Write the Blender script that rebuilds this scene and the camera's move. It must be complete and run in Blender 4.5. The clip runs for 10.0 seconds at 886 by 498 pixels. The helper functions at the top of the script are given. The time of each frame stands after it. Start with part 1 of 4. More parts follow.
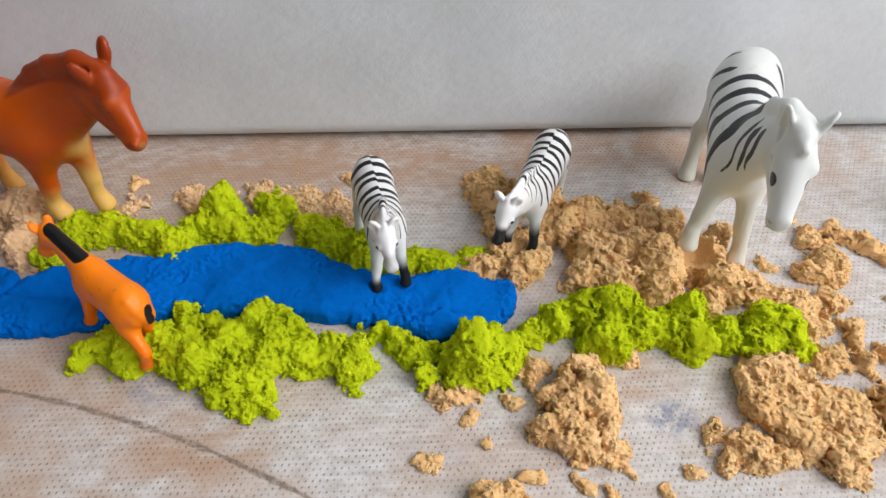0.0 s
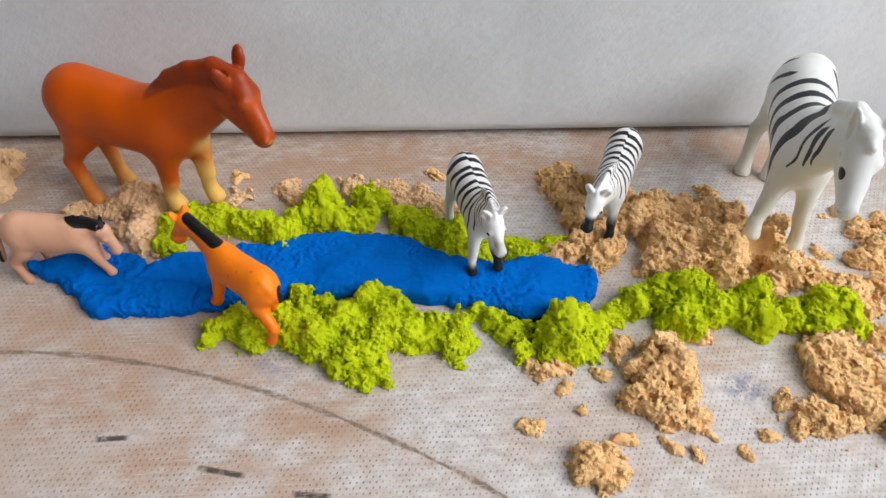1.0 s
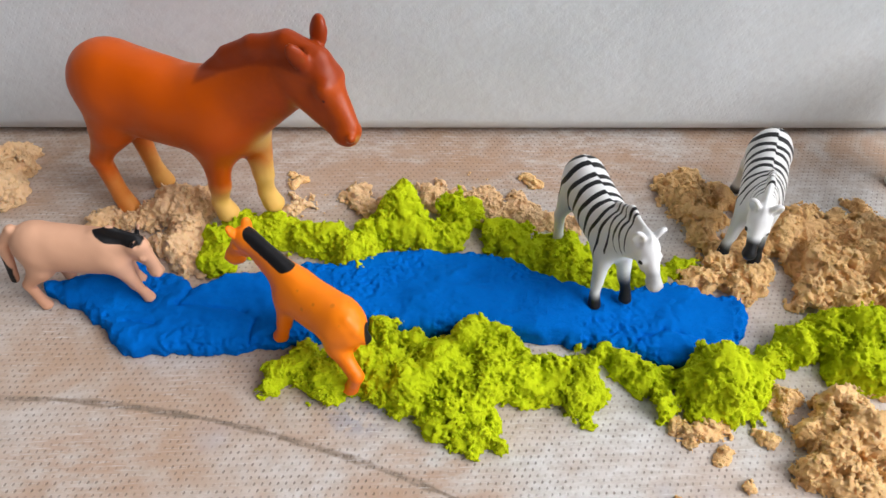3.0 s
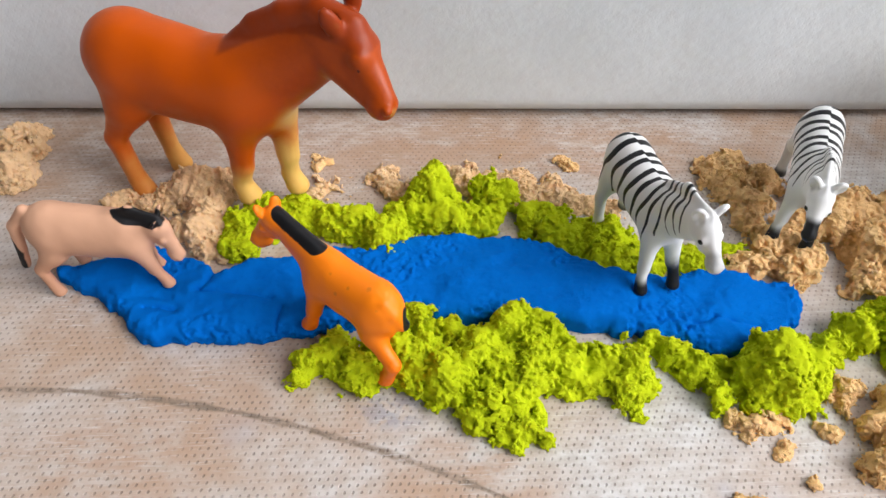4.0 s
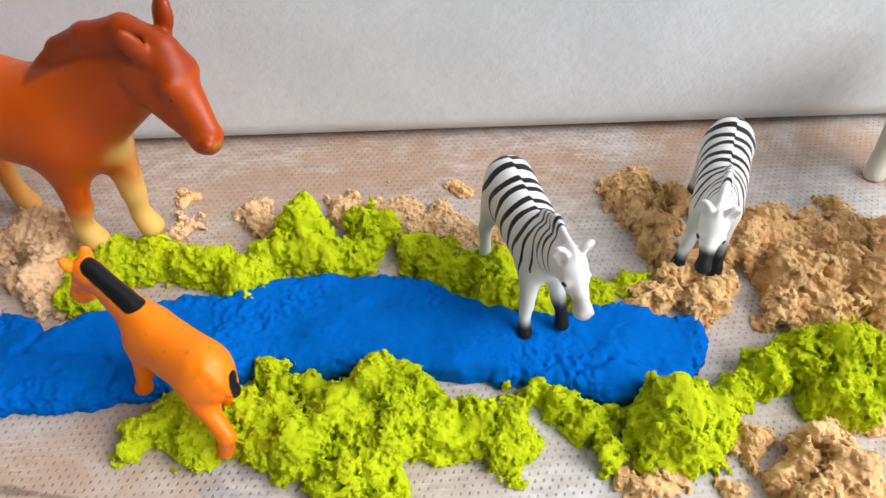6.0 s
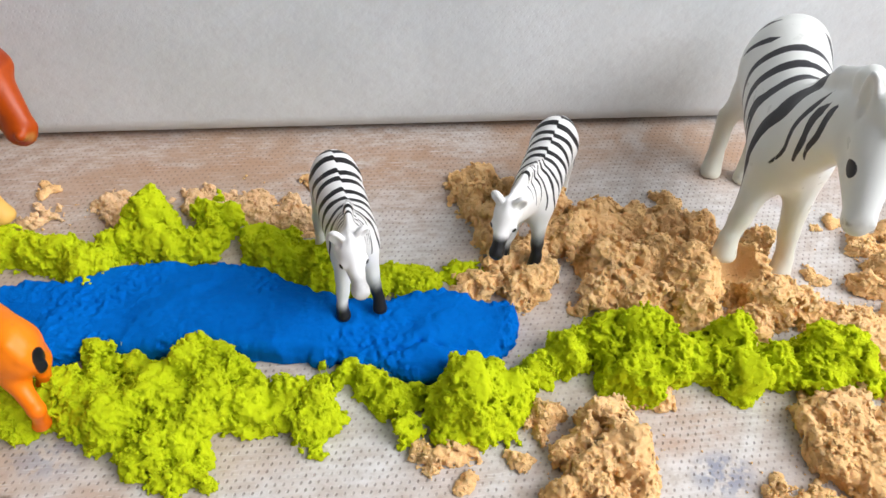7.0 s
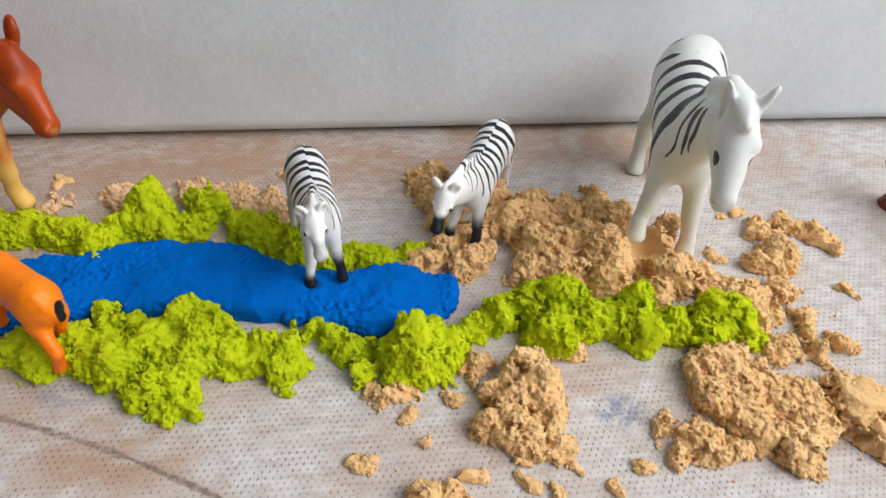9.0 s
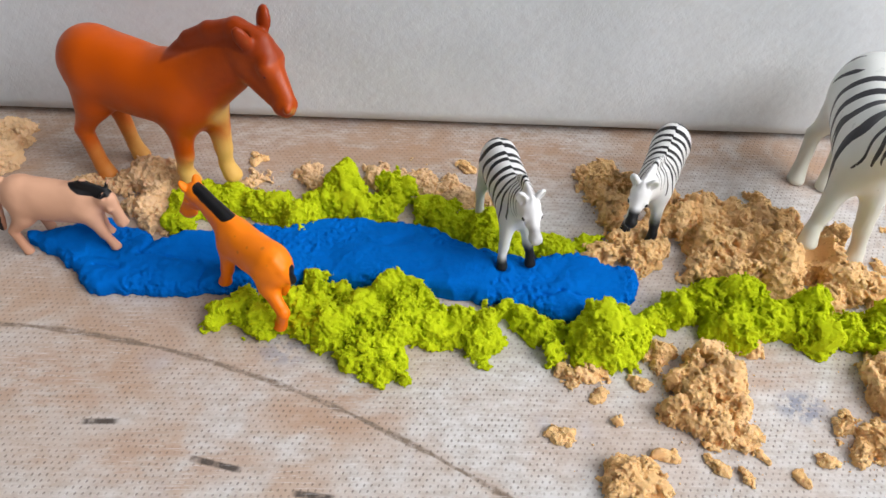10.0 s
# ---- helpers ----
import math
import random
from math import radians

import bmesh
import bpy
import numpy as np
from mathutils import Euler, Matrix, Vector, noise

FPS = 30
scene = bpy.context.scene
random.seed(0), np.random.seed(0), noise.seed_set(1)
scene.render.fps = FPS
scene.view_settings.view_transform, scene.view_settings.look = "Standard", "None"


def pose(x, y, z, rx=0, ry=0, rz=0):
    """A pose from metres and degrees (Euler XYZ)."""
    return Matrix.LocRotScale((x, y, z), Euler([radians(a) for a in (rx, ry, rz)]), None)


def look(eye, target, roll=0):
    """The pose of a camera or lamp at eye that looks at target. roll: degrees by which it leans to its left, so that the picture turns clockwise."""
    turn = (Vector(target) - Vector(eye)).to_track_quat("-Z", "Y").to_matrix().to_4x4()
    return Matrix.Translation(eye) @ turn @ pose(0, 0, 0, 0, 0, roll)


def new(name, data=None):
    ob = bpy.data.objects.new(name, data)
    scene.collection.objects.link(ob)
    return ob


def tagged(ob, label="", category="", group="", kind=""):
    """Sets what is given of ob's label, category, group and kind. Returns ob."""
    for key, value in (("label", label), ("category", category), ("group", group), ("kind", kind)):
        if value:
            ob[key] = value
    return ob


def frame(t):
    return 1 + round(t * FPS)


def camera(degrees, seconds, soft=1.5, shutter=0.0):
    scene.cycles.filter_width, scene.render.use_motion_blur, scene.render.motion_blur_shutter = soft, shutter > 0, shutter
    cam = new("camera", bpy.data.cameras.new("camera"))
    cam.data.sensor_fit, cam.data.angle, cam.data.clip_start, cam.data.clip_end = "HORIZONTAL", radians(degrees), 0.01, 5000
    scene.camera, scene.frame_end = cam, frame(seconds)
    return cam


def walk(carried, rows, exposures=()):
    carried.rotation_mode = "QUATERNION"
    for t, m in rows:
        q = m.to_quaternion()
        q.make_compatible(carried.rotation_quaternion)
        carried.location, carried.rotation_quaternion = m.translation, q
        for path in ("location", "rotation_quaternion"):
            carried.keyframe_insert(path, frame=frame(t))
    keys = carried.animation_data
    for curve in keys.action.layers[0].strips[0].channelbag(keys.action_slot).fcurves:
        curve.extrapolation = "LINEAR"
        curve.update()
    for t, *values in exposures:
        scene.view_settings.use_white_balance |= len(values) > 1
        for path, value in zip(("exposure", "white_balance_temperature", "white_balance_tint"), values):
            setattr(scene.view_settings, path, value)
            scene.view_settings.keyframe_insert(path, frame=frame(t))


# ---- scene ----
cam = camera(60.7, 10.0)
PATH = [
    (0, (0.044, 0.018, 0.184), (0.178, 1.381, -1.274), 2.6),
    (0.5, (0.022, 0.003, 0.196), (0.127, 1.37, -1.26), 2.7),
    (1, (0.012, 0.002, 0.198), (0.15, 1.358, -1.266), 2.8),
    (1.5, (0.004, 0.008, 0.192), (0.154, 1.352, -1.282), 2.6),
    (2, (-0.007, 0.021, 0.18), (0.128, 1.356, -1.303), 2.4),
    (2.5, (-0.012, 0.034, 0.168), (0.106, 1.373, -1.312), 2.0),
    (3, (-0.015, 0.042, 0.166), (0.116, 1.396, -1.3), 3.5),
    (3.2, (-0.019, 0.042, 0.165), (0.119, 1.405, -1.292), 3.9),
    (4.3, (-0.024, 0.05, 0.15), (0.101, 1.389, -1.33), 3.2),
    (4.5, (-0.023, 0.052, 0.148), (0.094, 1.38, -1.343), 3.0),
    (5, (-0.019, 0.063, 0.146), (0.097, 1.411, -1.328), 2.0),
    (5.2, (-0.015, 0.067, 0.146), (0.105, 1.414, -1.329), 1.8),
    (6.3, (0.019, 0.063, 0.144), (0.195, 1.446, -1.29), 2.4),
    (6.5, (0.027, 0.061, 0.145), (0.212, 1.447, -1.285), 2.6),
    (7, (0.045, 0.051, 0.151), (0.249, 1.427, -1.286), 3.6),
    (7.5, (0.064, 0.041, 0.158), (0.313, 1.416, -1.272), 4.2),
    (8, (0.075, 0.035, 0.16), (0.333, 1.416, -1.264), 4.2),
    (8.5, (0.069, 0.025, 0.163), (0.315, 1.413, -1.257), 3.9),
    (9, (0.053, 0.017, 0.17), (0.274, 1.423, -1.236), 4.1),
    (9.2, (0.0409, 0.0159, 0.1704), (0.2318, 1.4425, -1.2182), 3.5),
    (9.5, (0.023, 0.013, 0.174), (0.125, 1.449, -1.214), 3.4),
    (9.7, (0.0157, 0.0110, 0.1744), (0.081, 1.4385, -1.2249), 3.1),
    (10, (0.011, 0.006, 0.175), (0.095, 1.424, -1.234), 4.0),
]
# stops
EXPOSURES = [(0.0, -0.08), (1.0, 0.0), (3.0, 0.18), (4.5, 0.40), (5.2, 0.54), (6.5, 0.26), (7.5, 0.14), (8.0, -0.1), (9.0, -0.08), (9.5, 0.08), (10.0, 0.08)]
walk(cam, [(t, look(eye, target, roll)) for t, eye, target, roll in PATH], EXPOSURES)

# ---- light ----
world = bpy.data.worlds.new("sky")
scene.world = world
world.use_nodes = True
wn = world.node_tree.nodes
sky = wn.new("ShaderNodeTexSky")
sky.sky_type = "NISHITA"
sky.sun_disc = False
sky.sun_elevation, sky.sun_rotation = radians(48), radians(90)
world.node_tree.links.new(sky.outputs[0], wn["Background"].inputs[0])
wn["Background"].inputs[1].default_value = 0.12


def window_or_fill_light(wide, high, energy, at, towards):
    """A broad lamp: daylight from the east window, and the added fill from the south."""
    lamp = new("window_or_fill_light", bpy.data.lights.new("window_or_fill_light", "AREA"))
    lamp.data.shape, lamp.data.size, lamp.data.size_y = "RECTANGLE", wide, high
    lamp.data.energy, lamp.data.color = energy, (1.0, 0.985, 0.995)
    lamp.matrix_world = look(at, towards)


window_or_fill_light(1.6, 1.4, 50, (1.40, -0.40, 1.42), (0.1, 0.1, 0.05))
# added fill from behind the camera, with no known source, to soften the shadows
window_or_fill_light(1.4, 1.7, 8.5, (0.72, -1.74, 1.75), (0.1, 0.15, 0.1))


# ---- materials ----
class Nodes:
    """Short hand for building a material's node tree."""

    def __init__(self, name, rough=0.6, spec=0.4):
        self.m = bpy.data.materials.new(name)
        self.m.use_nodes = True
        self.t = self.m.node_tree
        self.b = self.t.nodes["Principled BSDF"]
        self.b.inputs["Roughness"].default_value = rough
        self.b.inputs["Specular IOR Level"].default_value = spec
        self.co = self.t.nodes.new("ShaderNodeTexCoord").outputs["Object"]

    def put(self, socket, value):
        if isinstance(value, bpy.types.NodeSocket):
            self.t.links.new(value, socket)
        elif isinstance(value, tuple) and len(value) == 3 and socket.type == "RGBA":
            socket.default_value = (*value, 1)
        else:
            socket.default_value = value

    def math(self, op, a, b=0.0, c=0.0):
        n = self.t.nodes.new("ShaderNodeMath")
        n.operation = op
        for s, v in zip(n.inputs, (a, b, c)):
            self.put(s, v)
        return n.outputs[0]

    def ramp(self, v, lo, hi, a=0.0, b=1.0):
        n = self.t.nodes.new("ShaderNodeMapRange")
        n.interpolation_type = "SMOOTHSTEP"
        for s, x in zip(n.inputs, (v, lo, hi, a, b)):
            self.put(s, x)
        return n.outputs[0]

    def noise(self, scale, detail=3.0, rough=0.55, co=None, warp=0.0):
        n = self.t.nodes.new("ShaderNodeTexNoise")
        self.put(n.inputs["Vector"], co or self.co)
        n.inputs["Scale"].default_value, n.inputs["Detail"].default_value = scale, detail
        n.inputs["Roughness"].default_value, n.inputs["Distortion"].default_value = rough, warp
        return n.outputs["Fac"]

    def mapped(self, scale, turn=0.0):
        n = self.t.nodes.new("ShaderNodeMapping")
        self.put(n.inputs["Vector"], self.co)
        n.inputs["Scale"].default_value = scale
        n.inputs["Rotation"].default_value = (0, 0, radians(turn))
        return n.outputs[0]

    def mix(self, f, a, b):
        n = self.t.nodes.new("ShaderNodeMix")
        n.data_type = "RGBA"
        self.put(n.inputs[0], f)
        self.put(n.inputs[6], a)
        self.put(n.inputs[7], b)
        return n.outputs[2]

    def attr(self, name):
        n = self.t.nodes.new("ShaderNodeAttribute")
        n.attribute_name = name
        return n.outputs["Fac"]

    def xyz(self):
        n = self.t.nodes.new("ShaderNodeSeparateXYZ")
        self.put(n.inputs[0], self.co)
        return n.outputs

    def bump(self, height, distance, strength=1.0):
        n = self.t.nodes.new("ShaderNodeBump")
        n.inputs["Strength"].default_value, n.inputs["Distance"].default_value = strength, distance
        self.put(n.inputs["Height"], height)
        if self.b.inputs["Normal"].is_linked:
            self.put(n.inputs["Normal"], self.b.inputs["Normal"].links[0].from_socket)
        self.put(self.b.inputs["Normal"], n.outputs[0])

    def colour(self, v):
        self.put(self.b.inputs["Base Color"], v)
        return self.m


def dots(n, x, y, dx, dy):
    """Mask of embossed points in staggered rows."""
    row = n.math("FLOOR", n.math("DIVIDE", y, dy))
    shift = n.math("MULTIPLY", n.math("FLOORED_MODULO", row, 2.0), 0.5)
    fx = n.math("SUBTRACT", n.math("FRACT", n.math("ADD", n.math("DIVIDE", x, dx), shift)), 0.5)
    fy = n.math("SUBTRACT", n.math("FRACT", n.math("DIVIDE", y, dy)), 0.5)
    ax = n.math("MULTIPLY", n.math("ADD", fx, n.math("MULTIPLY", fy, -0.25)), dx)
    ay = n.math("MULTIPLY", fy, dy * 0.8)
    d = n.math("SQRT", n.math("ADD", n.math("MULTIPLY", ax, ax), n.math("MULTIPLY", ay, ay)))
    return n.ramp(d, 0.00016, 0.00040, 1.0, 0.0)


def segment(n, x, y, x0, y0, x1, y1, w):
    """Mask of a short printed stroke from one place to another."""
    length = math.hypot(x1 - x0, y1 - y0)
    ux, uy = (x1 - x0) / length, (y1 - y0) / length
    px, py = n.math("SUBTRACT", x, x0), n.math("SUBTRACT", y, y0)
    along = n.math("ADD", n.math("MULTIPLY", px, ux), n.math("MULTIPLY", py, uy))
    across = n.math("ABSOLUTE", n.math("SUBTRACT", n.math("MULTIPLY", px, -uy), n.math("MULTIPLY", py, -ux)))
    past = n.math("ABSOLUTE", n.math("SUBTRACT", along, length / 2))
    inside = n.ramp(past, length / 2 - w, length / 2 + w, 1.0, 0.0)
    return n.math("MULTIPLY", n.ramp(across, w * 0.4, w, 1.0, 0.0), inside)


def spot(n, x, y, cx, cy, rx, ry):
    a = n.math("DIVIDE", n.math("SUBTRACT", x, cx), rx)
    b = n.math("DIVIDE", n.math("SUBTRACT", y, cy), ry)
    return n.ramp(n.math("ADD", n.math("MULTIPLY", a, a), n.math("MULTIPLY", b, b)), 0.0, 1.0, 1.0, 0.0)


def cloth_material():
    n = Nodes("printed_cloth", 0.62, 0.3)
    x, y, z = n.xyz()
    fleck = n.noise(260, 4, 0.6)
    streak = n.noise(1.0, 5, 0.68, n.mapped((170, 330, 100), -24))
    blotch = n.noise(19, 4, 0.6, None, 0.6)
    patch = n.noise(42, 3, 0.6, None, 0.3)
    # the print is browner to the west; by the panel the brown also paints shade
    west_and_foot = n.math("MAXIMUM", n.ramp(n.math("ADD", x, n.math("MULTIPLY", y, 0.3)), -0.06, 0.16, 1.0, 0.4), n.ramp(y, 0.205, 0.235))
    brown = n.math("MULTIPLY", n.math("MULTIPLY", n.ramp(blotch, 0.38, 0.58), n.ramp(patch, 0.30, 0.58)), west_and_foot)
    c = n.mix(n.ramp(streak, 0.30, 0.66), (0.46, 0.42, 0.385), (0.635, 0.62, 0.605))
    c = n.mix(n.math("MULTIPLY", brown, 0.9), c, (0.44, 0.295, 0.20))
    c = n.mix(n.math("MULTIPLY", n.ramp(n.math("ADD", x, n.math("MULTIPLY", y, -0.5)), -0.05, -0.16), 0.34), c, (0.42, 0.30, 0.21))
    c = n.mix(n.math("MULTIPLY", n.ramp(n.noise(27, 3, 0.6), 0.60, 0.75), 0.35), c, (0.40, 0.43, 0.52))
    blue = n.math("MAXIMUM", spot(n, x, y, 0.121, 0.1235, 0.009, 0.007), n.math("MULTIPLY", spot(n, x, y, -0.024, 0.139, 0.011, 0.007), 0.6))
    c = n.mix(n.math("MULTIPLY", n.math("MULTIPLY", blue, n.ramp(n.noise(300, 3), 0.38, 0.56)), 0.9), c, (0.24, 0.26, 0.33))
    # contact shade along the panel's foot, painted as a streaky brown band with the print
    c = n.mix(n.math("MULTIPLY", n.math("MULTIPLY", n.ramp(y, 0.19, 0.235), n.ramp(x, 0.16, 0.04)), n.ramp(streak, 0.3, 0.65, 0.75, 0.25)), c, (0.36, 0.24, 0.165))
    # rusty brown patches of the print; the long one by the panel adds painted shade
    rust = spot(n, x, y, -0.008, 0.121, 0.026, 0.015)
    for s in ((0.112, 0.137, 0.022, 0.012), (-0.086, 0.127, 0.032, 0.017), (-0.05, 0.105, 0.03, 0.012), (0.03, 0.232, 0.10, 0.016), (-0.12, 0.10, 0.03, 0.02), (0.17, 0.225, 0.03, 0.02)):
        rust = n.math("MAXIMUM", rust, spot(n, x, y, *s))
    rust = n.math("MULTIPLY", rust, n.ramp(n.noise(1.0, 4, 0.65, n.mapped((60, 130, 60), -24)), 0.32, 0.62))
    c = n.mix(n.math("MULTIPLY", rust, 0.75), c, (0.42, 0.265, 0.17))
    # the printed dark joint line and short dark strokes
    u = n.math("ADD", x, 0.1107)
    curve = n.math("SUBTRACT", n.math("SUBTRACT", 0.1467, n.math("MULTIPLY", u, 0.0406)), n.math("MULTIPLY", n.math("MULTIPLY", u, u), 2.1))
    wob = n.math("MULTIPLY", n.math("SUBTRACT", n.noise(120, 3), 0.5), 0.0009)
    off = n.math("ABSOLUTE", n.math("ADD", n.math("SUBTRACT", y, curve), wob))
    wide = n.ramp(n.noise(75, 3), 0.35, 0.65, 0.0008, 0.0017)
    line = n.math("MULTIPLY", n.ramp(n.math("DIVIDE", off, wide), 0.25, 1.0, 1.0, 0.0), n.ramp(n.noise(330, 4, 0.75), 0.32, 0.6, 0.3, 1.0))
    halo = n.math("MULTIPLY", n.ramp(off, 0.0008, 0.0042, 1.0, 0.0), n.ramp(n.noise(110, 3), 0.35, 0.65))
    c = n.mix(n.math("MULTIPLY", halo, 0.5), c, (0.40, 0.27, 0.18))
    c = n.mix(line, c, (0.20, 0.15, 0.11))
    strokes = 0.0
    for s in ((-0.0730, 0.1148, -0.0645, 0.1151), (-0.0430, 0.1047, -0.0304, 0.1017), (-0.0160, 0.0956, -0.0065, 0.0945)):
        strokes = n.math("MAXIMUM", strokes, n.math("MULTIPLY", segment(n, x, y, *s, 0.0012), n.ramp(n.noise(320, 2), 0.3, 0.55, 0.3, 1.0)))
    c = n.mix(strokes, c, (0.075, 0.06, 0.05))
    # pale fibres of the fleece lie across the print in two directions
    for turn, part_of in ((-28, 0.55), (35, 0.35)):
        fibre = n.noise(1.0, 3, 0.6, n.mapped((140, 1500, 100), turn))
        c = n.mix(n.math("MULTIPLY", n.ramp(fibre, 0.56, 0.72), n.math("MULTIPLY", n.ramp(n.noise(38, 3), 0.35, 0.7, 0.15, 1.0), part_of)), c, (0.74, 0.73, 0.72))
    hole = n.math("MULTIPLY", dots(n, x, y, 0.00183, 0.00162), n.ramp(n.noise(160, 3), 0.3, 0.65, 0.25, 1.0))
    c = n.mix(n.math("MULTIPLY", hole, 0.5), c, (0.16, 0.13, 0.115))
    n.bump(n.math("ADD", n.math("MULTIPLY", hole, -1.0), n.math("MULTIPLY", fleck, 0.35)), 0.00022, 0.8)
    return n.colour(c)


def panel_material():
    n = Nodes("white_fabric_panel", 0.5, 0.35)
    x, y, z = n.xyz()
    c = n.mix(n.ramp(n.noise(14, 4, 0.6), 0.35, 0.7), (0.59, 0.62, 0.63), (0.68, 0.71, 0.725))
    c = n.mix(n.math("MULTIPLY", n.ramp(n.noise(45, 4, 0.65), 0.55, 0.8), 0.3), c, (0.60, 0.60, 0.59))
    hole = n.math("MULTIPLY", dots(n, x, z, 0.00183, 0.00162), n.ramp(n.noise(16, 3), 0.42, 0.68))
    weave = n.noise(1.0, 4, 0.65, n.mapped((240, 1, 330), 0))
    c = n.mix(n.math("MULTIPLY", n.ramp(weave, 0.42, 0.7), 0.28), c, (0.55, 0.55, 0.55))
    c = n.mix(n.math("MULTIPLY", hole, 0.06), c, (0.5, 0.48, 0.46))
    n.bump(n.math("ADD", n.math("MULTIPLY", hole, -1.0), n.math("MULTIPLY", n.noise(400, 3), 0.5)), 0.00008, 0.5)
    n.bump(n.noise(9, 3), 0.006, 0.5)
    n.bump(weave, 0.0005, 0.6)
    return n.colour(c)


def grain_material(name, light, mid, deep, rough=0.95, grain=1500, relief=0.00025, soak=0.35):
    n = Nodes(name, rough, 0.03)
    c = n.mix(n.ramp(n.noise(60, 3), 0.3, 0.7), mid, light)
    c = n.mix(n.math("MULTIPLY", n.ramp(n.noise(grain, 3, 0.7), 0.5, 0.75), 0.35), c, deep)
    n.bump(n.noise(grain, 5, 0.8), relief, 1.0)
    # light sinks a little way into the damp grains
    n.b.inputs["Subsurface Weight"].default_value = soak
    n.b.inputs["Subsurface Radius"].default_value = (1.0, 0.8, 0.5)
    n.b.inputs["Subsurface Scale"].default_value = 0.0009
    return n.colour(c)


def paint_material(name, top, low, black=(0.008, 0.008, 0.009), rough=0.38, stain=(0.5, 0.45, 0.3), grey=(0.012, 0.012, 0.013)):
    """Painted toy plastic: top colour, low colour by the tone, soft dark airbrush by the shade, crisp black by the ink."""
    n = Nodes(name, rough, 0.3)
    c = n.mix(n.ramp(n.math("ADD", n.attr("tone"), n.math("MULTIPLY", n.math("SUBTRACT", n.noise(160, 3), 0.5), 0.35)), 0.1, 0.9), top, low)
    c = n.mix(n.math("MULTIPLY", n.ramp(n.noise(95, 4, 0.6), 0.52, 0.8), 0.15), c, stain)
    c = n.mix(n.ramp(n.math("ADD", n.attr("shade"), n.math("MULTIPLY", n.math("SUBTRACT", n.noise(500, 3), 0.5), 0.25)), 0.1, 0.95), c, grey)
    ink = n.math("ADD", n.attr("ink"), n.math("MULTIPLY", n.math("SUBTRACT", n.noise(420, 3), 0.5), 0.5))
    c = n.mix(n.ramp(ink, -0.10, 0.12), c, black)
    n.put(n.b.inputs["Roughness"], n.ramp(n.noise(140, 3), 0.3, 0.7, rough - 0.06, rough + 0.12))
    n.bump(n.noise(700, 3), 0.00006, 0.5)
    n.bump(n.noise(110, 2), 0.0004, 0.35)
    return n.colour(c)


CLOTH = cloth_material()
PANEL = panel_material()
GREEN = grain_material("green_sand", (0.52, 0.605, 0.012), (0.455, 0.54, 0.010), (0.33, 0.40, 0.007))
BLUE = grain_material("blue_sand", (0.0, 0.150, 0.60), (0.0, 0.128, 0.53), (0.0, 0.08, 0.38), 0.75, 1300, 0.0004, 0.0)
SAND = grain_material("tan_sand", (0.84, 0.545, 0.265), (0.79, 0.495, 0.225), (0.67, 0.395, 0.17))
PALE_SAND = grain_material("pale_sand", (0.80, 0.54, 0.31), (0.75, 0.49, 0.265), (0.64, 0.40, 0.205))


def plain_material(name, colour, rough):
    n = Nodes(name, rough, 0.3)
    c = n.mix(n.ramp(n.noise(3, 4), 0.3, 0.7), colour, tuple(v * 0.92 for v in colour))
    n.bump(n.noise(60, 3), 0.0005, 0.4)
    return n.colour(c)


# the unseen room is set dark grey to hold down bounced light
ROOM = plain_material("room_plaster", (0.13, 0.13, 0.13), 0.8)
BROWN = plain_material("brown_plastic", (0.17, 0.034, 0.014), 0.35)


# ---- building tools ----
def link_bmesh(name, bm, material, smooth=False):
    me = bpy.data.meshes.new(name)
    bm.to_mesh(me)
    bm.free()
    me.materials.append(material)
    for p in me.polygons:
        p.use_smooth = smooth
    return new(name, me)


def box_bm(x0, x1, y0, y1, z0, z1, bevel=0.0, segments=2):
    bm = bmesh.new()
    bmesh.ops.create_cube(bm, size=1)
    bmesh.ops.scale(bm, vec=(x1 - x0, y1 - y0, z1 - z0), verts=bm.verts)
    bmesh.ops.translate(bm, vec=((x0 + x1) / 2, (y0 + y1) / 2, (z0 + z1) / 2), verts=bm.verts)
    if bevel:
        bmesh.ops.bevel(bm, geom=bm.edges[:], offset=bevel, segments=segments, affect="EDGES", profile=0.5)
    return bm


LATTICE = np.random.default_rng(7).random((48, 48, 48)).astype(np.float32)


def value_noise(p, size, shift=0.0):
    """Smooth noise from 0 to 1 at the points p, with lumps of that size."""
    q = p / size + shift
    i = np.floor(q).astype(np.int32)
    f = (q - i).astype(np.float32)
    f = f * f * (3 - 2 * f)
    out = np.zeros(len(p), np.float32)
    for a in (0, 1):
        wx = f[:, 0] if a else 1 - f[:, 0]
        for b in (0, 1):
            wy = f[:, 1] if b else 1 - f[:, 1]
            for c in (0, 1):
                wz = f[:, 2] if c else 1 - f[:, 2]
                out += wx * wy * wz * LATTICE[(i[:, 0] + a) % 48, (i[:, 1] + b) % 48, (i[:, 2] + c) % 48]
    return out


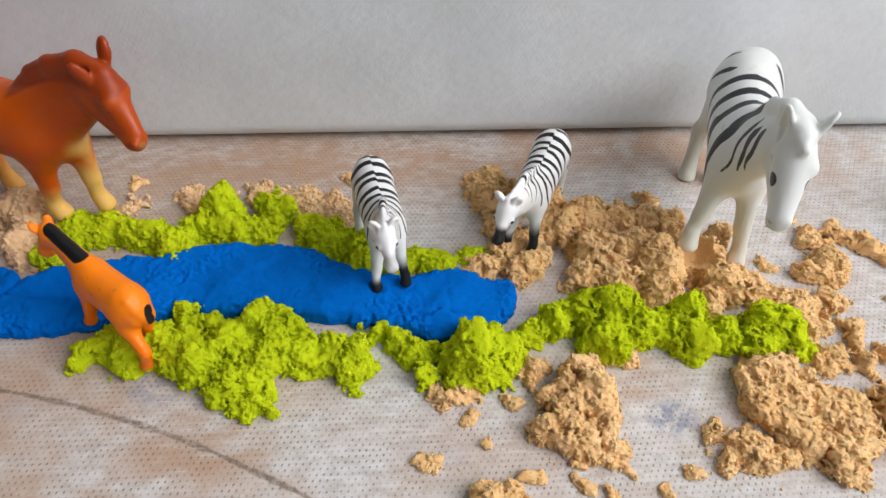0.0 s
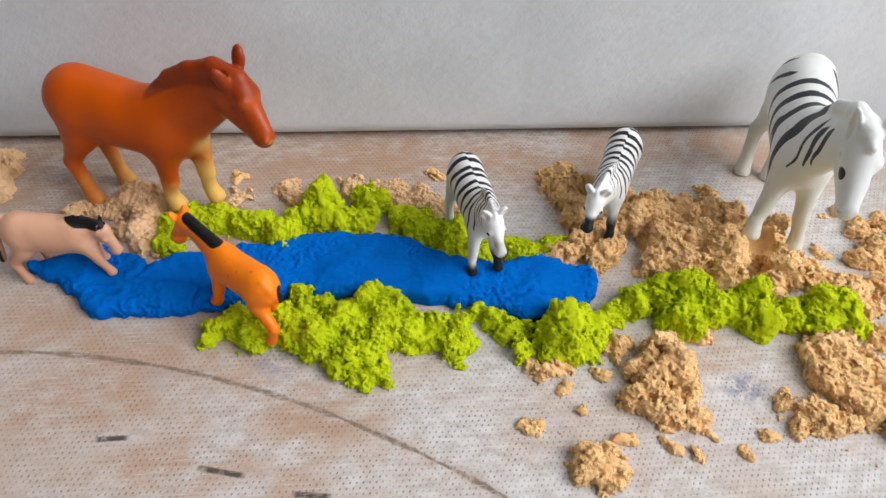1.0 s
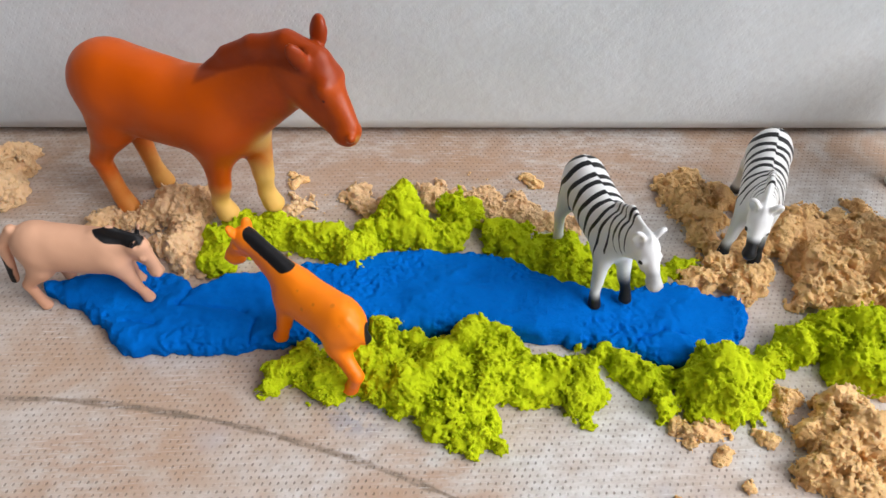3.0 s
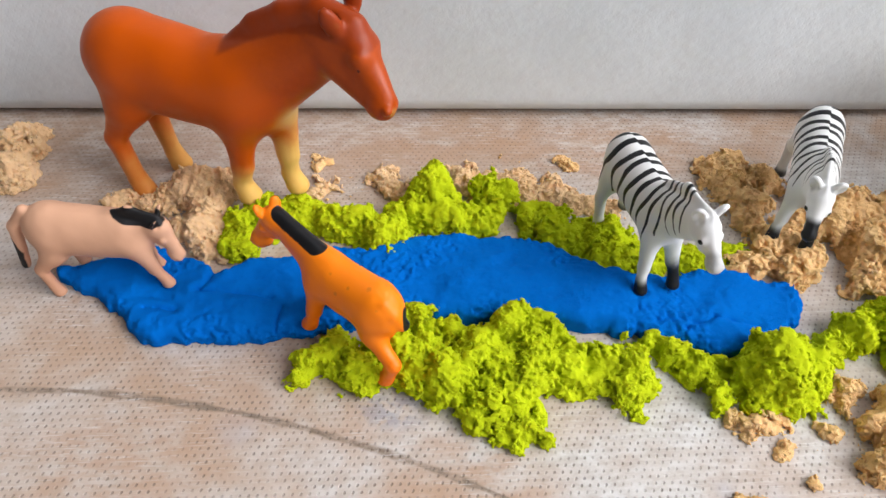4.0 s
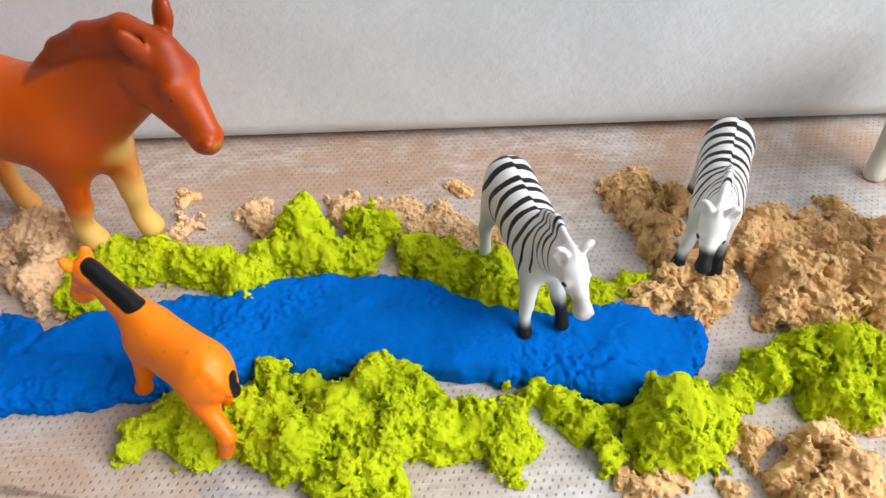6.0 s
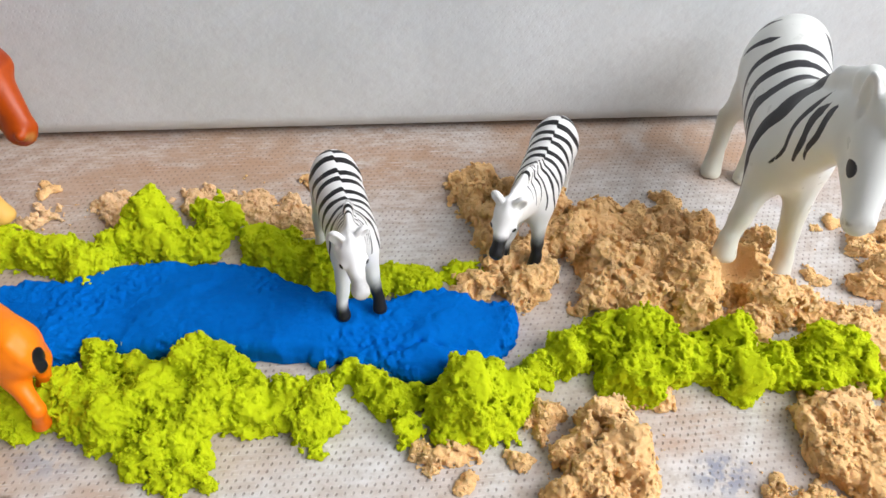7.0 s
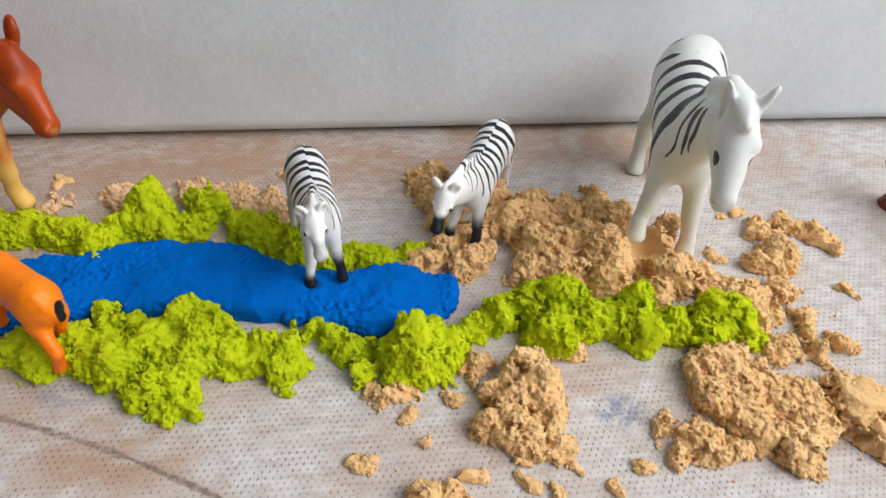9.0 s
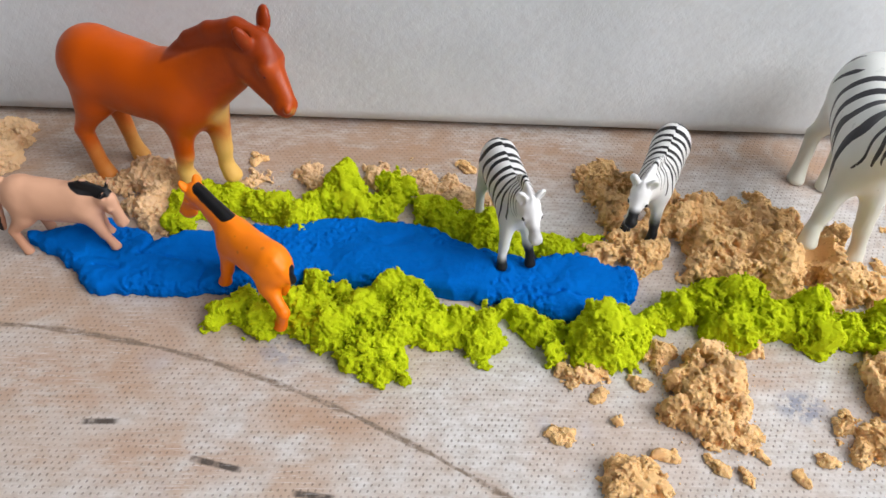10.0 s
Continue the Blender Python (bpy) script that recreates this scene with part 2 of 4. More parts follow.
def cells(p, size, shift=0.0):
    """Distance to the nearest of points strewn one to a cell of that size, in cells."""
    q = p / size + shift
    i = np.floor(q).astype(np.int32)
    f = (q - i).astype(np.float32)
    best = np.full(len(p), 9.0, np.float32)
    for a in (-1, 0, 1):
        for b in (-1, 0, 1):
            for c in (-1, 0, 1):
                u, v, w = (i[:, 0] + a) % 48, (i[:, 1] + b) % 48, (i[:, 2] + c) % 48
                d = (a + LATTICE[u, v, w] - f[:, 0]) ** 2 + (b + LATTICE[v, w, u] - f[:, 1]) ** 2 + (c + LATTICE[w, u, v] - f[:, 2]) ** 2
                best = np.minimum(best, d)
    return np.sqrt(best)


def smooth(a, b, x):
    t = np.clip((x - a) / (b - a), 0, 1)
    return t * t * (3 - 2 * t)


def smin(a, b, k):
    h = np.clip(0.5 + 0.5 * (b - a) / k, 0, 1)
    return b * (1 - h) + a * h - k * h * (1 - h)


def net(field, lo, step):
    """The surface where the field crosses zero: vertices and quads (surface nets)."""
    inside = field < 0
    corners = [(a, b, c) for a in (0, 1) for b in (0, 1) for c in (0, 1)]
    nx, ny, nz = (s - 1 for s in field.shape)
    count = sum(inside[a:a + nx, b:b + ny, c:c + nz].astype(np.int8) for a, b, c in corners)
    active = (count > 0) & (count < 8)
    idx = np.full(active.shape, -1, np.int64)
    cells = np.argwhere(active)
    idx[active] = np.arange(len(cells))
    pos, num = np.zeros((len(cells), 3)), np.zeros(len(cells))
    ci, cj, ck = cells.T
    for m, c0 in enumerate(corners):
        for c1 in corners[m + 1:]:
            if sum(abs(p - q) for p, q in zip(c0, c1)) != 1:
                continue
            f0 = field[ci + c0[0], cj + c0[1], ck + c0[2]]
            f1 = field[ci + c1[0], cj + c1[1], ck + c1[2]]
            cross = (f0 < 0) != (f1 < 0)
            t = np.where(cross, f0 / np.where(cross, f0 - f1, 1), 0)
            pos += np.where(cross[:, None], np.array(c0) + t[:, None] * (np.array(c1) - np.array(c0)), 0)
            num += cross
    verts = (cells + pos / num[:, None]) * step + np.array(lo)
    quads = []
    for axis in range(3):
        u, v = (axis + 1) % 3, (axis + 2) % 3
        sl0, sl1 = [slice(1, -1)] * 3, [slice(1, -1)] * 3
        sl0[axis], sl1[axis] = slice(0, -1), slice(1, None)
        e0, e1 = inside[tuple(sl0)], inside[tuple(sl1)]
        for flip in (False, True):
            at = np.argwhere(e0 & ~e1 if not flip else ~e0 & e1)
            at[:, u] += 1
            at[:, v] += 1
            ring = []
            for du, dv in ((-1, -1), (0, -1), (0, 0), (-1, 0)):
                q = at.copy()
                q[:, u] += du
                q[:, v] += dv
                ring.append(idx[q[:, 0], q[:, 1], q[:, 2]])
            ring = np.stack(ring if not flip else ring[::-1], 1)
            quads.append(ring)
    return verts, np.concatenate(quads)


def mesh_from(name, verts, quads, material, layers=None, tris=None):
    me = bpy.data.meshes.new(name)
    me.vertices.add(len(verts))
    me.vertices.foreach_set("co", np.asarray(verts, np.float32).ravel())
    tris = np.zeros((0, 3), np.int32) if tris is None else tris
    me.loops.add(len(quads) * 4 + len(tris) * 3)
    me.loops.foreach_set("vertex_index", np.concatenate([np.asarray(quads, np.int32).ravel(), np.asarray(tris, np.int32).ravel()]))
    me.polygons.add(len(quads) + len(tris))
    starts = np.concatenate([np.arange(len(quads)) * 4, len(quads) * 4 + np.arange(len(tris)) * 3])
    me.polygons.foreach_set("loop_start", starts.astype(np.int32))
    me.polygons.foreach_set("use_smooth", np.ones(len(quads) + len(tris), bool))
    for key, values in (layers or {}).items():
        me.attributes.new(key, "FLOAT", "POINT").data.foreach_set("value", np.asarray(values, np.float32))
    me.update(calc_edges=True)
    me.materials.append(material)
    return new(name, me)


def crumb_shape():
    bm = bmesh.new()
    ring = [bm.verts.new(c) for c in ((1, 0, 0), (0, 1, 0), (-1, 0, 0), (0, -1, 0))]
    top, low = bm.verts.new((0, 0, 1)), bm.verts.new((0, 0, -1))
    for a, b in zip(ring, ring[1:] + ring[:1]):
        bm.faces.new((a, b, top))
        bm.faces.new((b, a, low))
    bm.verts.index_update()
    v = np.array([x.co[:] for x in bm.verts])
    f = np.array([[x.index for x in p.verts] for p in bm.faces])
    bm.free()
    return v, f


ICO_VERTS, ICO_FACES = crumb_shape()


def grains(verts, quads, per_mm2, size, seed, keep):
    """Small angular crumbs stuck all over a surface: vertices and triangles."""
    rng = np.random.default_rng(int(seed * 1000))
    c = verts[quads]
    normal = np.cross(c[:, 2] - c[:, 0], c[:, 3] - c[:, 1])
    area = 0.5 * np.linalg.norm(normal, axis=1)
    count = int(area.sum() * per_mm2)
    pick = rng.choice(len(quads), count, p=area / area.sum())
    u = rng.random((count, 2, 1))
    c, n = c[pick], normal[pick] / (2 * area[pick][:, None] + 1e-9)
    at = (c[:, 0] * (1 - u[:, 0]) + c[:, 1] * u[:, 0]) * (1 - u[:, 1]) + (c[:, 3] * (1 - u[:, 0]) + c[:, 2] * u[:, 0]) * u[:, 1]
    use = (rng.random(count) < keep(at)) & (at[:, 2] > 0.25)
    at, n = at[use], n[use]
    count = len(at)
    r = size * np.exp(rng.normal(0, 0.4, count))
    at = at + n * (r * rng.uniform(-0.3, 0.5, count))[:, None]
    v = ICO_VERTS[None] * rng.uniform(0.6, 1.25, (count, len(ICO_VERTS), 1)) * r[:, None, None]
    v = v * rng.uniform(0.7, 1.3, (count, 1, 3))
    q = rng.normal(size=(count, 4))
    q /= np.linalg.norm(q, axis=1)[:, None]
    w, t = q[:, :1], q[:, 1:]
    t = np.repeat(t[:, None], v.shape[1], 1)
    v = v + 2 * np.cross(t, np.cross(t, v) + w[:, None] * v) + at[:, None]
    v[:, :, 2] = np.maximum(v[:, :, 2], 0.04)
    f = ICO_FACES[None] + (np.arange(count) * len(ICO_VERTS))[:, None, None]
    return v.reshape(-1, 3), f.reshape(-1, 3)


def grid(lo, hi, step):
    axes = [np.arange(a, b + step, step) for a, b in zip(lo, hi)]
    shape = tuple(len(a) for a in axes)
    return np.stack(np.meshgrid(*axes, indexing="ij"), -1).reshape(-1, 3), shape


def sand_pile(name, lumps, material, label, category, step=0.34, crumb_amp=1.0, skirt=3, lump_amp=0.9, fine=0.5, grain=0.26, density=0.9, blend=4.0, cracks=False, flat=0.0, dents=(), seed=0.0, group=""):
    """A heap of moulding sand: domes (x, y, radius, height in mm) run together, broken into crumbs and pits.
    cracks: its top is pressed smooth and has cracked; flat: the level it is cut off at; dents: (x, y, z, radius) pressed into it."""
    pad = 3.5
    lo = np.array([min(l[0] - l[2] for l in lumps) - pad, min(l[1] - l[2] for l in lumps) - pad, -2 * step])
    hi = np.array([max(l[0] + l[2] for l in lumps) + pad, max(l[1] + l[2] for l in lumps) + pad, max(l[3] for l in lumps) + pad])
    p, shape = grid(lo, hi, step)
    base = p * np.array((1, 1, 0.6))
    warp = np.stack([value_noise(base, 4.5, seed + 20), value_noise(base, 4.5, seed + 30), np.full(len(p), 0.5)], 1) - 0.5
    w = p + warp * 5.0 * min(1.0, lump_amp)
    f = np.full(len(p), 50.0)
    # a ragged skirt of low crumbs round the foot
    rng = np.random.default_rng(int(seed * 100))
    skirts = []
    for x, y, r, h in lumps:
        for turn in rng.uniform(0, 2 * math.pi, skirt):
            far, own = r * rng.uniform(0.85, 1.12), rng.uniform(0.9, 2.1)
            skirts.append((x + far * math.cos(turn), y + far * math.sin(turn), own, own * rng.uniform(0.7, 1.3)))
    index = np.arange(len(p)).reshape(shape)
    whole, w_all = f, w
    for x, y, r, h in list(lumps) + skirts:
        i0, i1 = (max(0, int((x + s * (r + 8.5) - lo[0]) / step)) for s in (-1, 1))
        j0, j1 = (max(0, int((y + s * (r + 8.5) - lo[1]) / step)) for s in (-1, 1))
        part_of = index[i0:i1 + 1, j0:j1 + 1].ravel()
        f, w = whole[part_of], w_all[part_of]
        q = w - np.array((x, y, 0.0))
        k0 = np.sqrt((q[:, 0] ** 2 + q[:, 1] ** 2) / r ** 2 + (q[:, 2] / h) ** 2)
        k1 = np.sqrt((q[:, 0] ** 2 + q[:, 1] ** 2) / r ** 4 + (q[:, 2] / h ** 2) ** 2) + 1e-6
        whole[part_of] = smin(f, k0 * (k0 - 1) / k1 + 0.35 * min(1.0, blend / 2), min(blend, r * 0.7))
    f = whole
    if flat:
        f = -smin(-f, flat + 1.6 * (value_noise(base, 11.0, seed + 40) - 0.5) - p[:, 2], 0.7 if cracks else 1.5)
    near = np.abs(f) < 3.6
    s = p[near]
    # torn, shaggy places against places pressed smooth; the feet of a heap are more torn than its tops
    top = max(l[3] for l in lumps)
    torn = 0.62 * value_noise(s, 7.5, seed + 3) + 0.26 * value_noise(s, 2.9, seed + 4) + 0.12 * value_noise(s, 1.1, seed + 5)
    torn = np.clip((torn + 0.10 * (1 - 2 * s[:, 2] / top) - 0.28) * 8.0, 0.06 if material is GREEN else 0.45, 1)
    if cracks:
        torn = np.where(s[:, 2] > flat - 1.8, 0.0, torn)
    wob = s + 1.5 * (np.stack([value_noise(s, 1.7, seed + 50), value_noise(s, 1.7, seed + 60), value_noise(s, 1.7, seed + 70)], 1) - 0.5)
    # it breaks in plates: level places that step down sharply, at three sizes
    ragged = wob + 0.9 * (np.stack([value_noise(s, 0.8, seed + 80), value_noise(s, 0.8, seed + 90), value_noise(s, 0.8, seed + 95)], 1) - 0.5)
    steps = 1.0 * smooth(0.47, 0.55, value_noise(ragged, 2.9, seed)) + 0.9 * smooth(0.50, 0.57, value_noise(ragged, 1.45, seed + 6)) + 0.6 * smooth(0.52, 0.60, value_noise(s, 0.85, seed + 7))
    d = lump_amp * (value_noise(s, 5.5, seed) - 0.5) * 1.8
    d += crumb_amp * (0.18 + 0.82 * torn) * (steps - 0.75)
    d += fine * (value_noise(s, 0.8, seed + 8) + 0.6 * value_noise(s, 1.4, seed + 12) - 0.8) * (0.4 + 0.6 * torn)
    # deep little holes where lumps broke away
    d += torn * crumb_amp * (4.5 if material is GREEN else 2.5) * np.clip(0.55 * value_noise(s, 2.6, seed + 9) + 0.45 * value_noise(s, 1.2, seed + 10) - 0.62, 0, 1)
    if cracks:
        d += 1.1 * np.clip(1 - np.abs(value_noise(s + 1.2 * (wob - s), 6.0, seed + 11) - 0.5) / 0.020, 0, 1)
    f[near] += d
    for x, y, z, r in dents:
        f = -smin(-f, -(r - np.sqrt((p[:, 0] - x) ** 2 + (p[:, 1] - y) ** 2 + (p[:, 2] - z) ** 2)), 0.8)
    f = np.maximum(f, 0.05 - p[:, 2])
    verts, quads = net(f.reshape(shape), lo, step)
    centre = np.array((np.mean([l[0] for l in lumps]), np.mean([l[1] for l in lumps]), 0.0))
    loose = lambda q: np.clip((0.7 * value_noise(q, 7.5, seed + 3) + 0.3 * value_noise(q, 2.9, seed + 4) - 0.26) * 6.0, 0.2, 1.0)
    if cracks:
        loose = lambda q: np.where(q[:, 2] > flat - 1.6, 0.02, 0.7)
    gv, gf = grains(verts, quads, density, grain, seed, loose)
    ob = mesh_from(name, (np.concatenate([verts, gv]) - centre) * 0.001, quads, material, None, gf + len(verts))
    ob.location = centre * 0.001
    return tagged(ob, label, category, group)


class Form:
    """A solid grown from rounded cones and balls that melt together, in mm."""

    def __init__(self):
        self.items, self.leaves = [], []

    def cone(self, a, ra, b, rb, wide=1.0, k=2.0):
        """From a with radius ra to b with radius rb; wide: its breadth across, against its height."""
        self.items.append((np.array(a, float), ra, np.array(b, float), rb, wide, k))

    def ball(self, a, r, wide=1.0, k=2.0):
        self.cone(a, r, (a[0] + 0.01, a[1], a[2]), r, wide, k)

    def leaf(self, base, tip, r, face, hollow=True):
        """An ear: a pointed leaf from base to tip, half as wide as r, hollowed on the side that it faces."""
        base, tip, face = (np.array(v, float) for v in (base, tip, face))
        along = tip - base
        length = np.linalg.norm(along)
        along = along / length
        face = face - along * (face @ along)
        face = face / np.linalg.norm(face)
        turn = np.stack([along, np.cross(face, along), face])
        middle = base + along * length * 0.46
        self.leaves.append((middle, turn, np.array((length * 0.58, r, r * 0.62)), 1))
        if hollow:
            self.leaves.append((middle + face * r * 0.62 + along * length * 0.04, turn, np.array((length * 0.46, r * 0.66, r * 0.62)), -1))

    def bounds(self):
        lo = np.min([np.minimum(a - ra * max(1, w), b - rb * max(1, w)) for a, ra, b, rb, w, k in self.items], 0) - 2.5
        hi = np.max([np.maximum(a + ra * max(1, w), b + rb * max(1, w)) for a, ra, b, rb, w, k in self.items], 0) + 2.5
        for middle, turn, size, sign in self.leaves:
            lo, hi = np.minimum(lo, middle - size[0] - 1), np.maximum(hi, middle + size[0] + 1)
        return lo, hi

    def field(self, p):
        f = np.full(len(p), 60.0)
        for a, ra, b, rb, w, k in self.items:
            s = np.array((1, 1 / w, 1))
            ab, q = (b - a) * s, (p - a) * s
            t = np.clip(q @ ab / (ab @ ab), 0, 1)
            d = np.linalg.norm(q - t[:, None] * ab, axis=1) - (ra + (rb - ra) * t)
            f = smin(f, d * min(1.0, w), k)
        for middle, turn, size, sign in self.leaves:
            q = (p - middle) @ turn.T
            k0, k1 = np.linalg.norm(q / size, axis=1), np.linalg.norm(q / size ** 2, axis=1) + 1e-6
            d = k0 * (k0 - 1) / k1
            f = smin(f, d, 0.5) if sign > 0 else -smin(-f, d, 0.35)
        return f

# ---- where the sand lies: x, y, radius, height in mm ----
LAKE = [
    (-108.0, 180.0, 1.6), (-105.0, 178.8, 2.4), (-101.0, 178.6, 4.6), (-94.5, 178.0, 6.4), (-88.0, 175.6, 9.0), (-87.0, 181.4, 5.6),
    (-80.5, 171.6, 12.0), (-81.6, 162.4, 4.0), (-73.2, 167.6, 9.0), (-65.1, 168.2, 9.6), (-57.0, 170.3, 11.9), (-48.9, 171.0, 12.2),
    (-38.0, 173.5, 12.4), (-26.9, 174.4, 11.4), (-18.3, 177.5, 12.2), (-6.9, 177.0, 14.6),
    (4.6, 177.0, 14.0), (13.0, 175.0, 13.4), (23.8, 170.5, 10.9), (33.2, 167.5, 9.2),
    (42.8, 165.7, 9.6), (52.3, 164.0, 10.7), (60.7, 163.7, 13.2), (66.9, 163.2, 11.4),
    (73.5, 164.6, 7.0), (77.2, 167.4, 4.6), (75.4, 161.6, 4.2)]
# where the lake was folded over and has cracked: from x, y to x, y in mm
FOLDS = [(49.5, 157.5, 57.0, 160.8), (57.0, 160.8, 68.5, 157.2), (-69.0, 178.0, -72.5, 172.0), (-72.5, 172.0, -55.0, 169.0), (-86.0, 166.0, -77.5, 165.4), (-52.5, 159.0, -52.0, 166.0)]
GREEN_BACK_LEFT = [
    (-64.9, 190.3, 6.1, 8), (-58.8, 200.7, 7.5, 8), (-49.0, 201.7, 7.6, 8), (-40.5, 198.8, 6.8, 9),
    (-32.9, 196.0, 6.0, 10), (-25.4, 189.7, 7.1, 10), (-21.6, 199.2, 5.8, 8), (-66.0, 198.7, 5.2, 8)]
GREEN_BACK_MID = [
    (-13.0, 206.6, 8.1, 15), (-17.0, 199.6, 5.8, 9), (-8.6, 199.0, 6.1, 10), (5.0, 205.5, 7.2, 12),
    (1.4, 198.9, 6.5, 8), (-5.6, 196.2, 4.6, 7)]
GREEN_BACK_RIGHT = [
    (19.7, 197.0, 7.1, 9), (24.3, 191.0, 6.9, 8), (34.9, 191.4, 7.7, 9), (35.0, 183.2, 7.2, 7),
    (42.3, 182.1, 7.2, 7), (58.8, 181.8, 7.3, 7), (51.5, 182.9, 6.0, 7), (70.3, 185.6, 4.0, 5),
    (16.5, 200.3, 4.7, 7)]
GREEN_FRONT = [
    (-43.9, 149.5, 5.1, 8), (-38.4, 154.4, 5.9, 9), (-31.8, 148.9, 6.6, 9), (-25.5, 152.6, 5.8, 9),
    (-18.1, 161.3, 5.6, 9), (-19.1, 150.5, 7.4, 10), (-9.5, 159.0, 5.4, 8), (-11.7, 145.4, 7.1, 11),
    (-3.6, 151.3, 8.0, 11), (5.4, 157.0, 7.4, 14), (13.2, 155.2, 6.6, 12), (2.8, 144.6, 7.6, 10),
    (9.6, 147.8, 7.2, 11), (-2.8, 137.5, 5.7, 8), (-0.1, 133.2, 5.1, 6), (6.5, 131.6, 4.6, 6), (3.4, 136.6, 5.6, 7),
    (18.1, 148.0, 5.8, 10), (25.8, 146.6, 6.0, 9), (33.2, 145.7, 6.0, 11), (32.1, 139.4, 4.3, 8)]
GREEN_MIDDLE = [
    (33.8, 156.7, 3.0, 5), (40.2, 155.4, 4.4, 6), (45.9, 151.2, 4.3, 6), (49.4, 145.2, 4.7, 7),
    (52.2, 139.1, 3.6, 7), (66.9, 143.8, 9.9, 16), (59.5, 142.7, 5.8, 9), (77.6, 146.1, 6.4, 11),
    (62.8, 138.5, 5.2, 8), (71.9, 138.3, 5.2, 8)]
GREEN_RIGHT = [
    (84.9, 151.0, 5.4, 8), (91.8, 155.9, 6.1, 10), (101.7, 158.4, 6.8, 13), (110.3, 157.7, 8.6, 17),
    (106.2, 148.7, 8.1, 11), (117.7, 151.7, 7.1, 12), (124.8, 152.3, 5.7, 9), (133.7, 156.0, 7.0, 14),
    (133.4, 145.7, 7.3, 12), (127.4, 150.2, 5.1, 9), (143.7, 148.7, 5.7, 9), (154.6, 150.7, 7.0, 13),
    (161.8, 148.5, 7.0, 12), (164.9, 142.5, 4.8, 8), (151.8, 144.7, 6.9, 8)]
SAND_BACK_LEFT = [
    (-80.7, 210.3, 8.4, 10.5), (-88.2, 209.5, 5.5, 7), (-75.4, 202.5, 6.7, 9), (-77.5, 196.2, 6.6, 7),
    (-72.9, 189.0, 5.5, 5), (-102.4, 206.9, 4.8, 4), (-93.3, 207.3, 4.6, 5), (-72.6, 213.3, 5.4, 8)]
SAND_BACK_MID = [
    (-25.4, 217.7, 5.8, 6), (-21.4, 211.7, 4.8, 6), (-2.5, 217.5, 6.2, 6), (1.9, 212.0, 4.9, 5),
    (13.8, 216.1, 6.6, 6), (24.4, 210.0, 6.2, 6), (33.7, 207.5, 5.5, 6), (17.6, 207.1, 5.6, 5),
    (38.9, 204.6, 5.5, 5), (-43.0, 214.2, 3.8, 4), (-46.1, 210.9, 3.6, 4)]
SAND_ZEBRA = [
    (78.8, 219.5, 6.6, 9.5), (74.8, 214.3, 4.8, 6.5), (78.5, 212.5, 6.5, 10), (81.0, 205.0, 5.8, 8), (88.5, 214.0, 5.8, 8), (79.0, 197.0, 4.9, 6), (73.1, 179.4, 5.6, 6),
    (85.6, 178.4, 7.2, 8), (82.0, 187.2, 5.6, 8), (90.5, 182.5, 5.5, 8), (93.5, 196.0, 6.5, 9), (89.5, 186.9, 6.5, 8), (81.7, 191.5, 4.9, 5), (99.1, 207.6, 5.9, 11),
    (101.0, 195.0, 7.7, 13), (111.0, 199.7, 7.9, 12), (121.0, 197.0, 8.2, 11), (131.7, 198.0, 8.0, 10),
    (138.9, 195.0, 6.6, 10)]
SAND_CENTRE = [
    (109.9, 182.0, 9.0, 14), (121.6, 183.3, 8.5, 14), (129.7, 176.5, 10.0, 17), (143.9, 179.2, 8.2, 14),
    (153.0, 189.5, 5.2, 12), (104.0, 173.6, 6.0, 8), (116.2, 171.1, 7.5, 11), (128.0, 166.9, 7.5, 11),
    (143.0, 161.9, 6.9, 8), (147.8, 168.9, 7.4, 12), (157.6, 167.4, 7.5, 9), (162.9, 162.6, 6.1, 7),
    (170.5, 158.8, 6.7, 7), (181.8, 161.4, 6.2, 6), (173.7, 151.5, 5.0, 5)]
SAND_FAR_RIGHT = [
    (186.2, 189.1, 4.7, 5), (186.5, 176.0, 7.9, 9), (178.7, 173.2, 5.4, 7), (198.4, 189.4, 4.7, 5),
    (204.0, 185.9, 5.0, 6), (208.3, 180.7, 3.9, 5)]
SAND_TRAIL = [
    (183.5, 151.5, 3.8, 5), (183.0, 145.4, 4.3, 6), (183.9, 137.0, 4.2, 6), (191.4, 139.9, 3.7, 5),
    (174.5, 140.1, 5.1, 5), (169.8, 139.5, 3.9, 4)]
SAND_SLAB = [
    (148.1, 134.1, 7.2, 9), (157.1, 133.3, 8.0, 11), (148.3, 125.3, 7.7, 11), (157.8, 122.4, 9.6, 12),
    (169.1, 121.6, 7.5, 11), (168.3, 112.9, 7.3, 10), (154.9, 114.3, 7.4, 10), (162.9, 106.7, 6.0, 9),
    (175.7, 118.8, 4.2, 8)]
SAND_CAKE = [
    (184.9, 119.7, 7.8, 14), (191.4, 115.4, 6.4, 11), (184.6, 109.0, 5.7, 10), (182.3, 126.5, 4.0, 8),
    (180.1, 115.0, 5.0, 9)]
SAND_LOW_TRAIL = [
    (130.0, 117.3, 4.0, 4), (136.5, 114.2, 4.5, 5), (140.6, 110.6, 5.0, 6), (131.0, 109.6, 3.6, 5),
    (145.8, 109.7, 3.9, 5)]
SAND_FRONT = [
    (97.3, 136.7, 5.7, 11), (89.9, 131.8, 5.1, 9), (100.0, 127.9, 6.3, 13), (88.2, 121.6, 7.4, 9),
    (93.2, 115.8, 5.8, 8), (100.4, 121.0, 4.9, 9), (101.9, 113.0, 3.8, 5), (93.4, 126.9, 5.3, 9)]
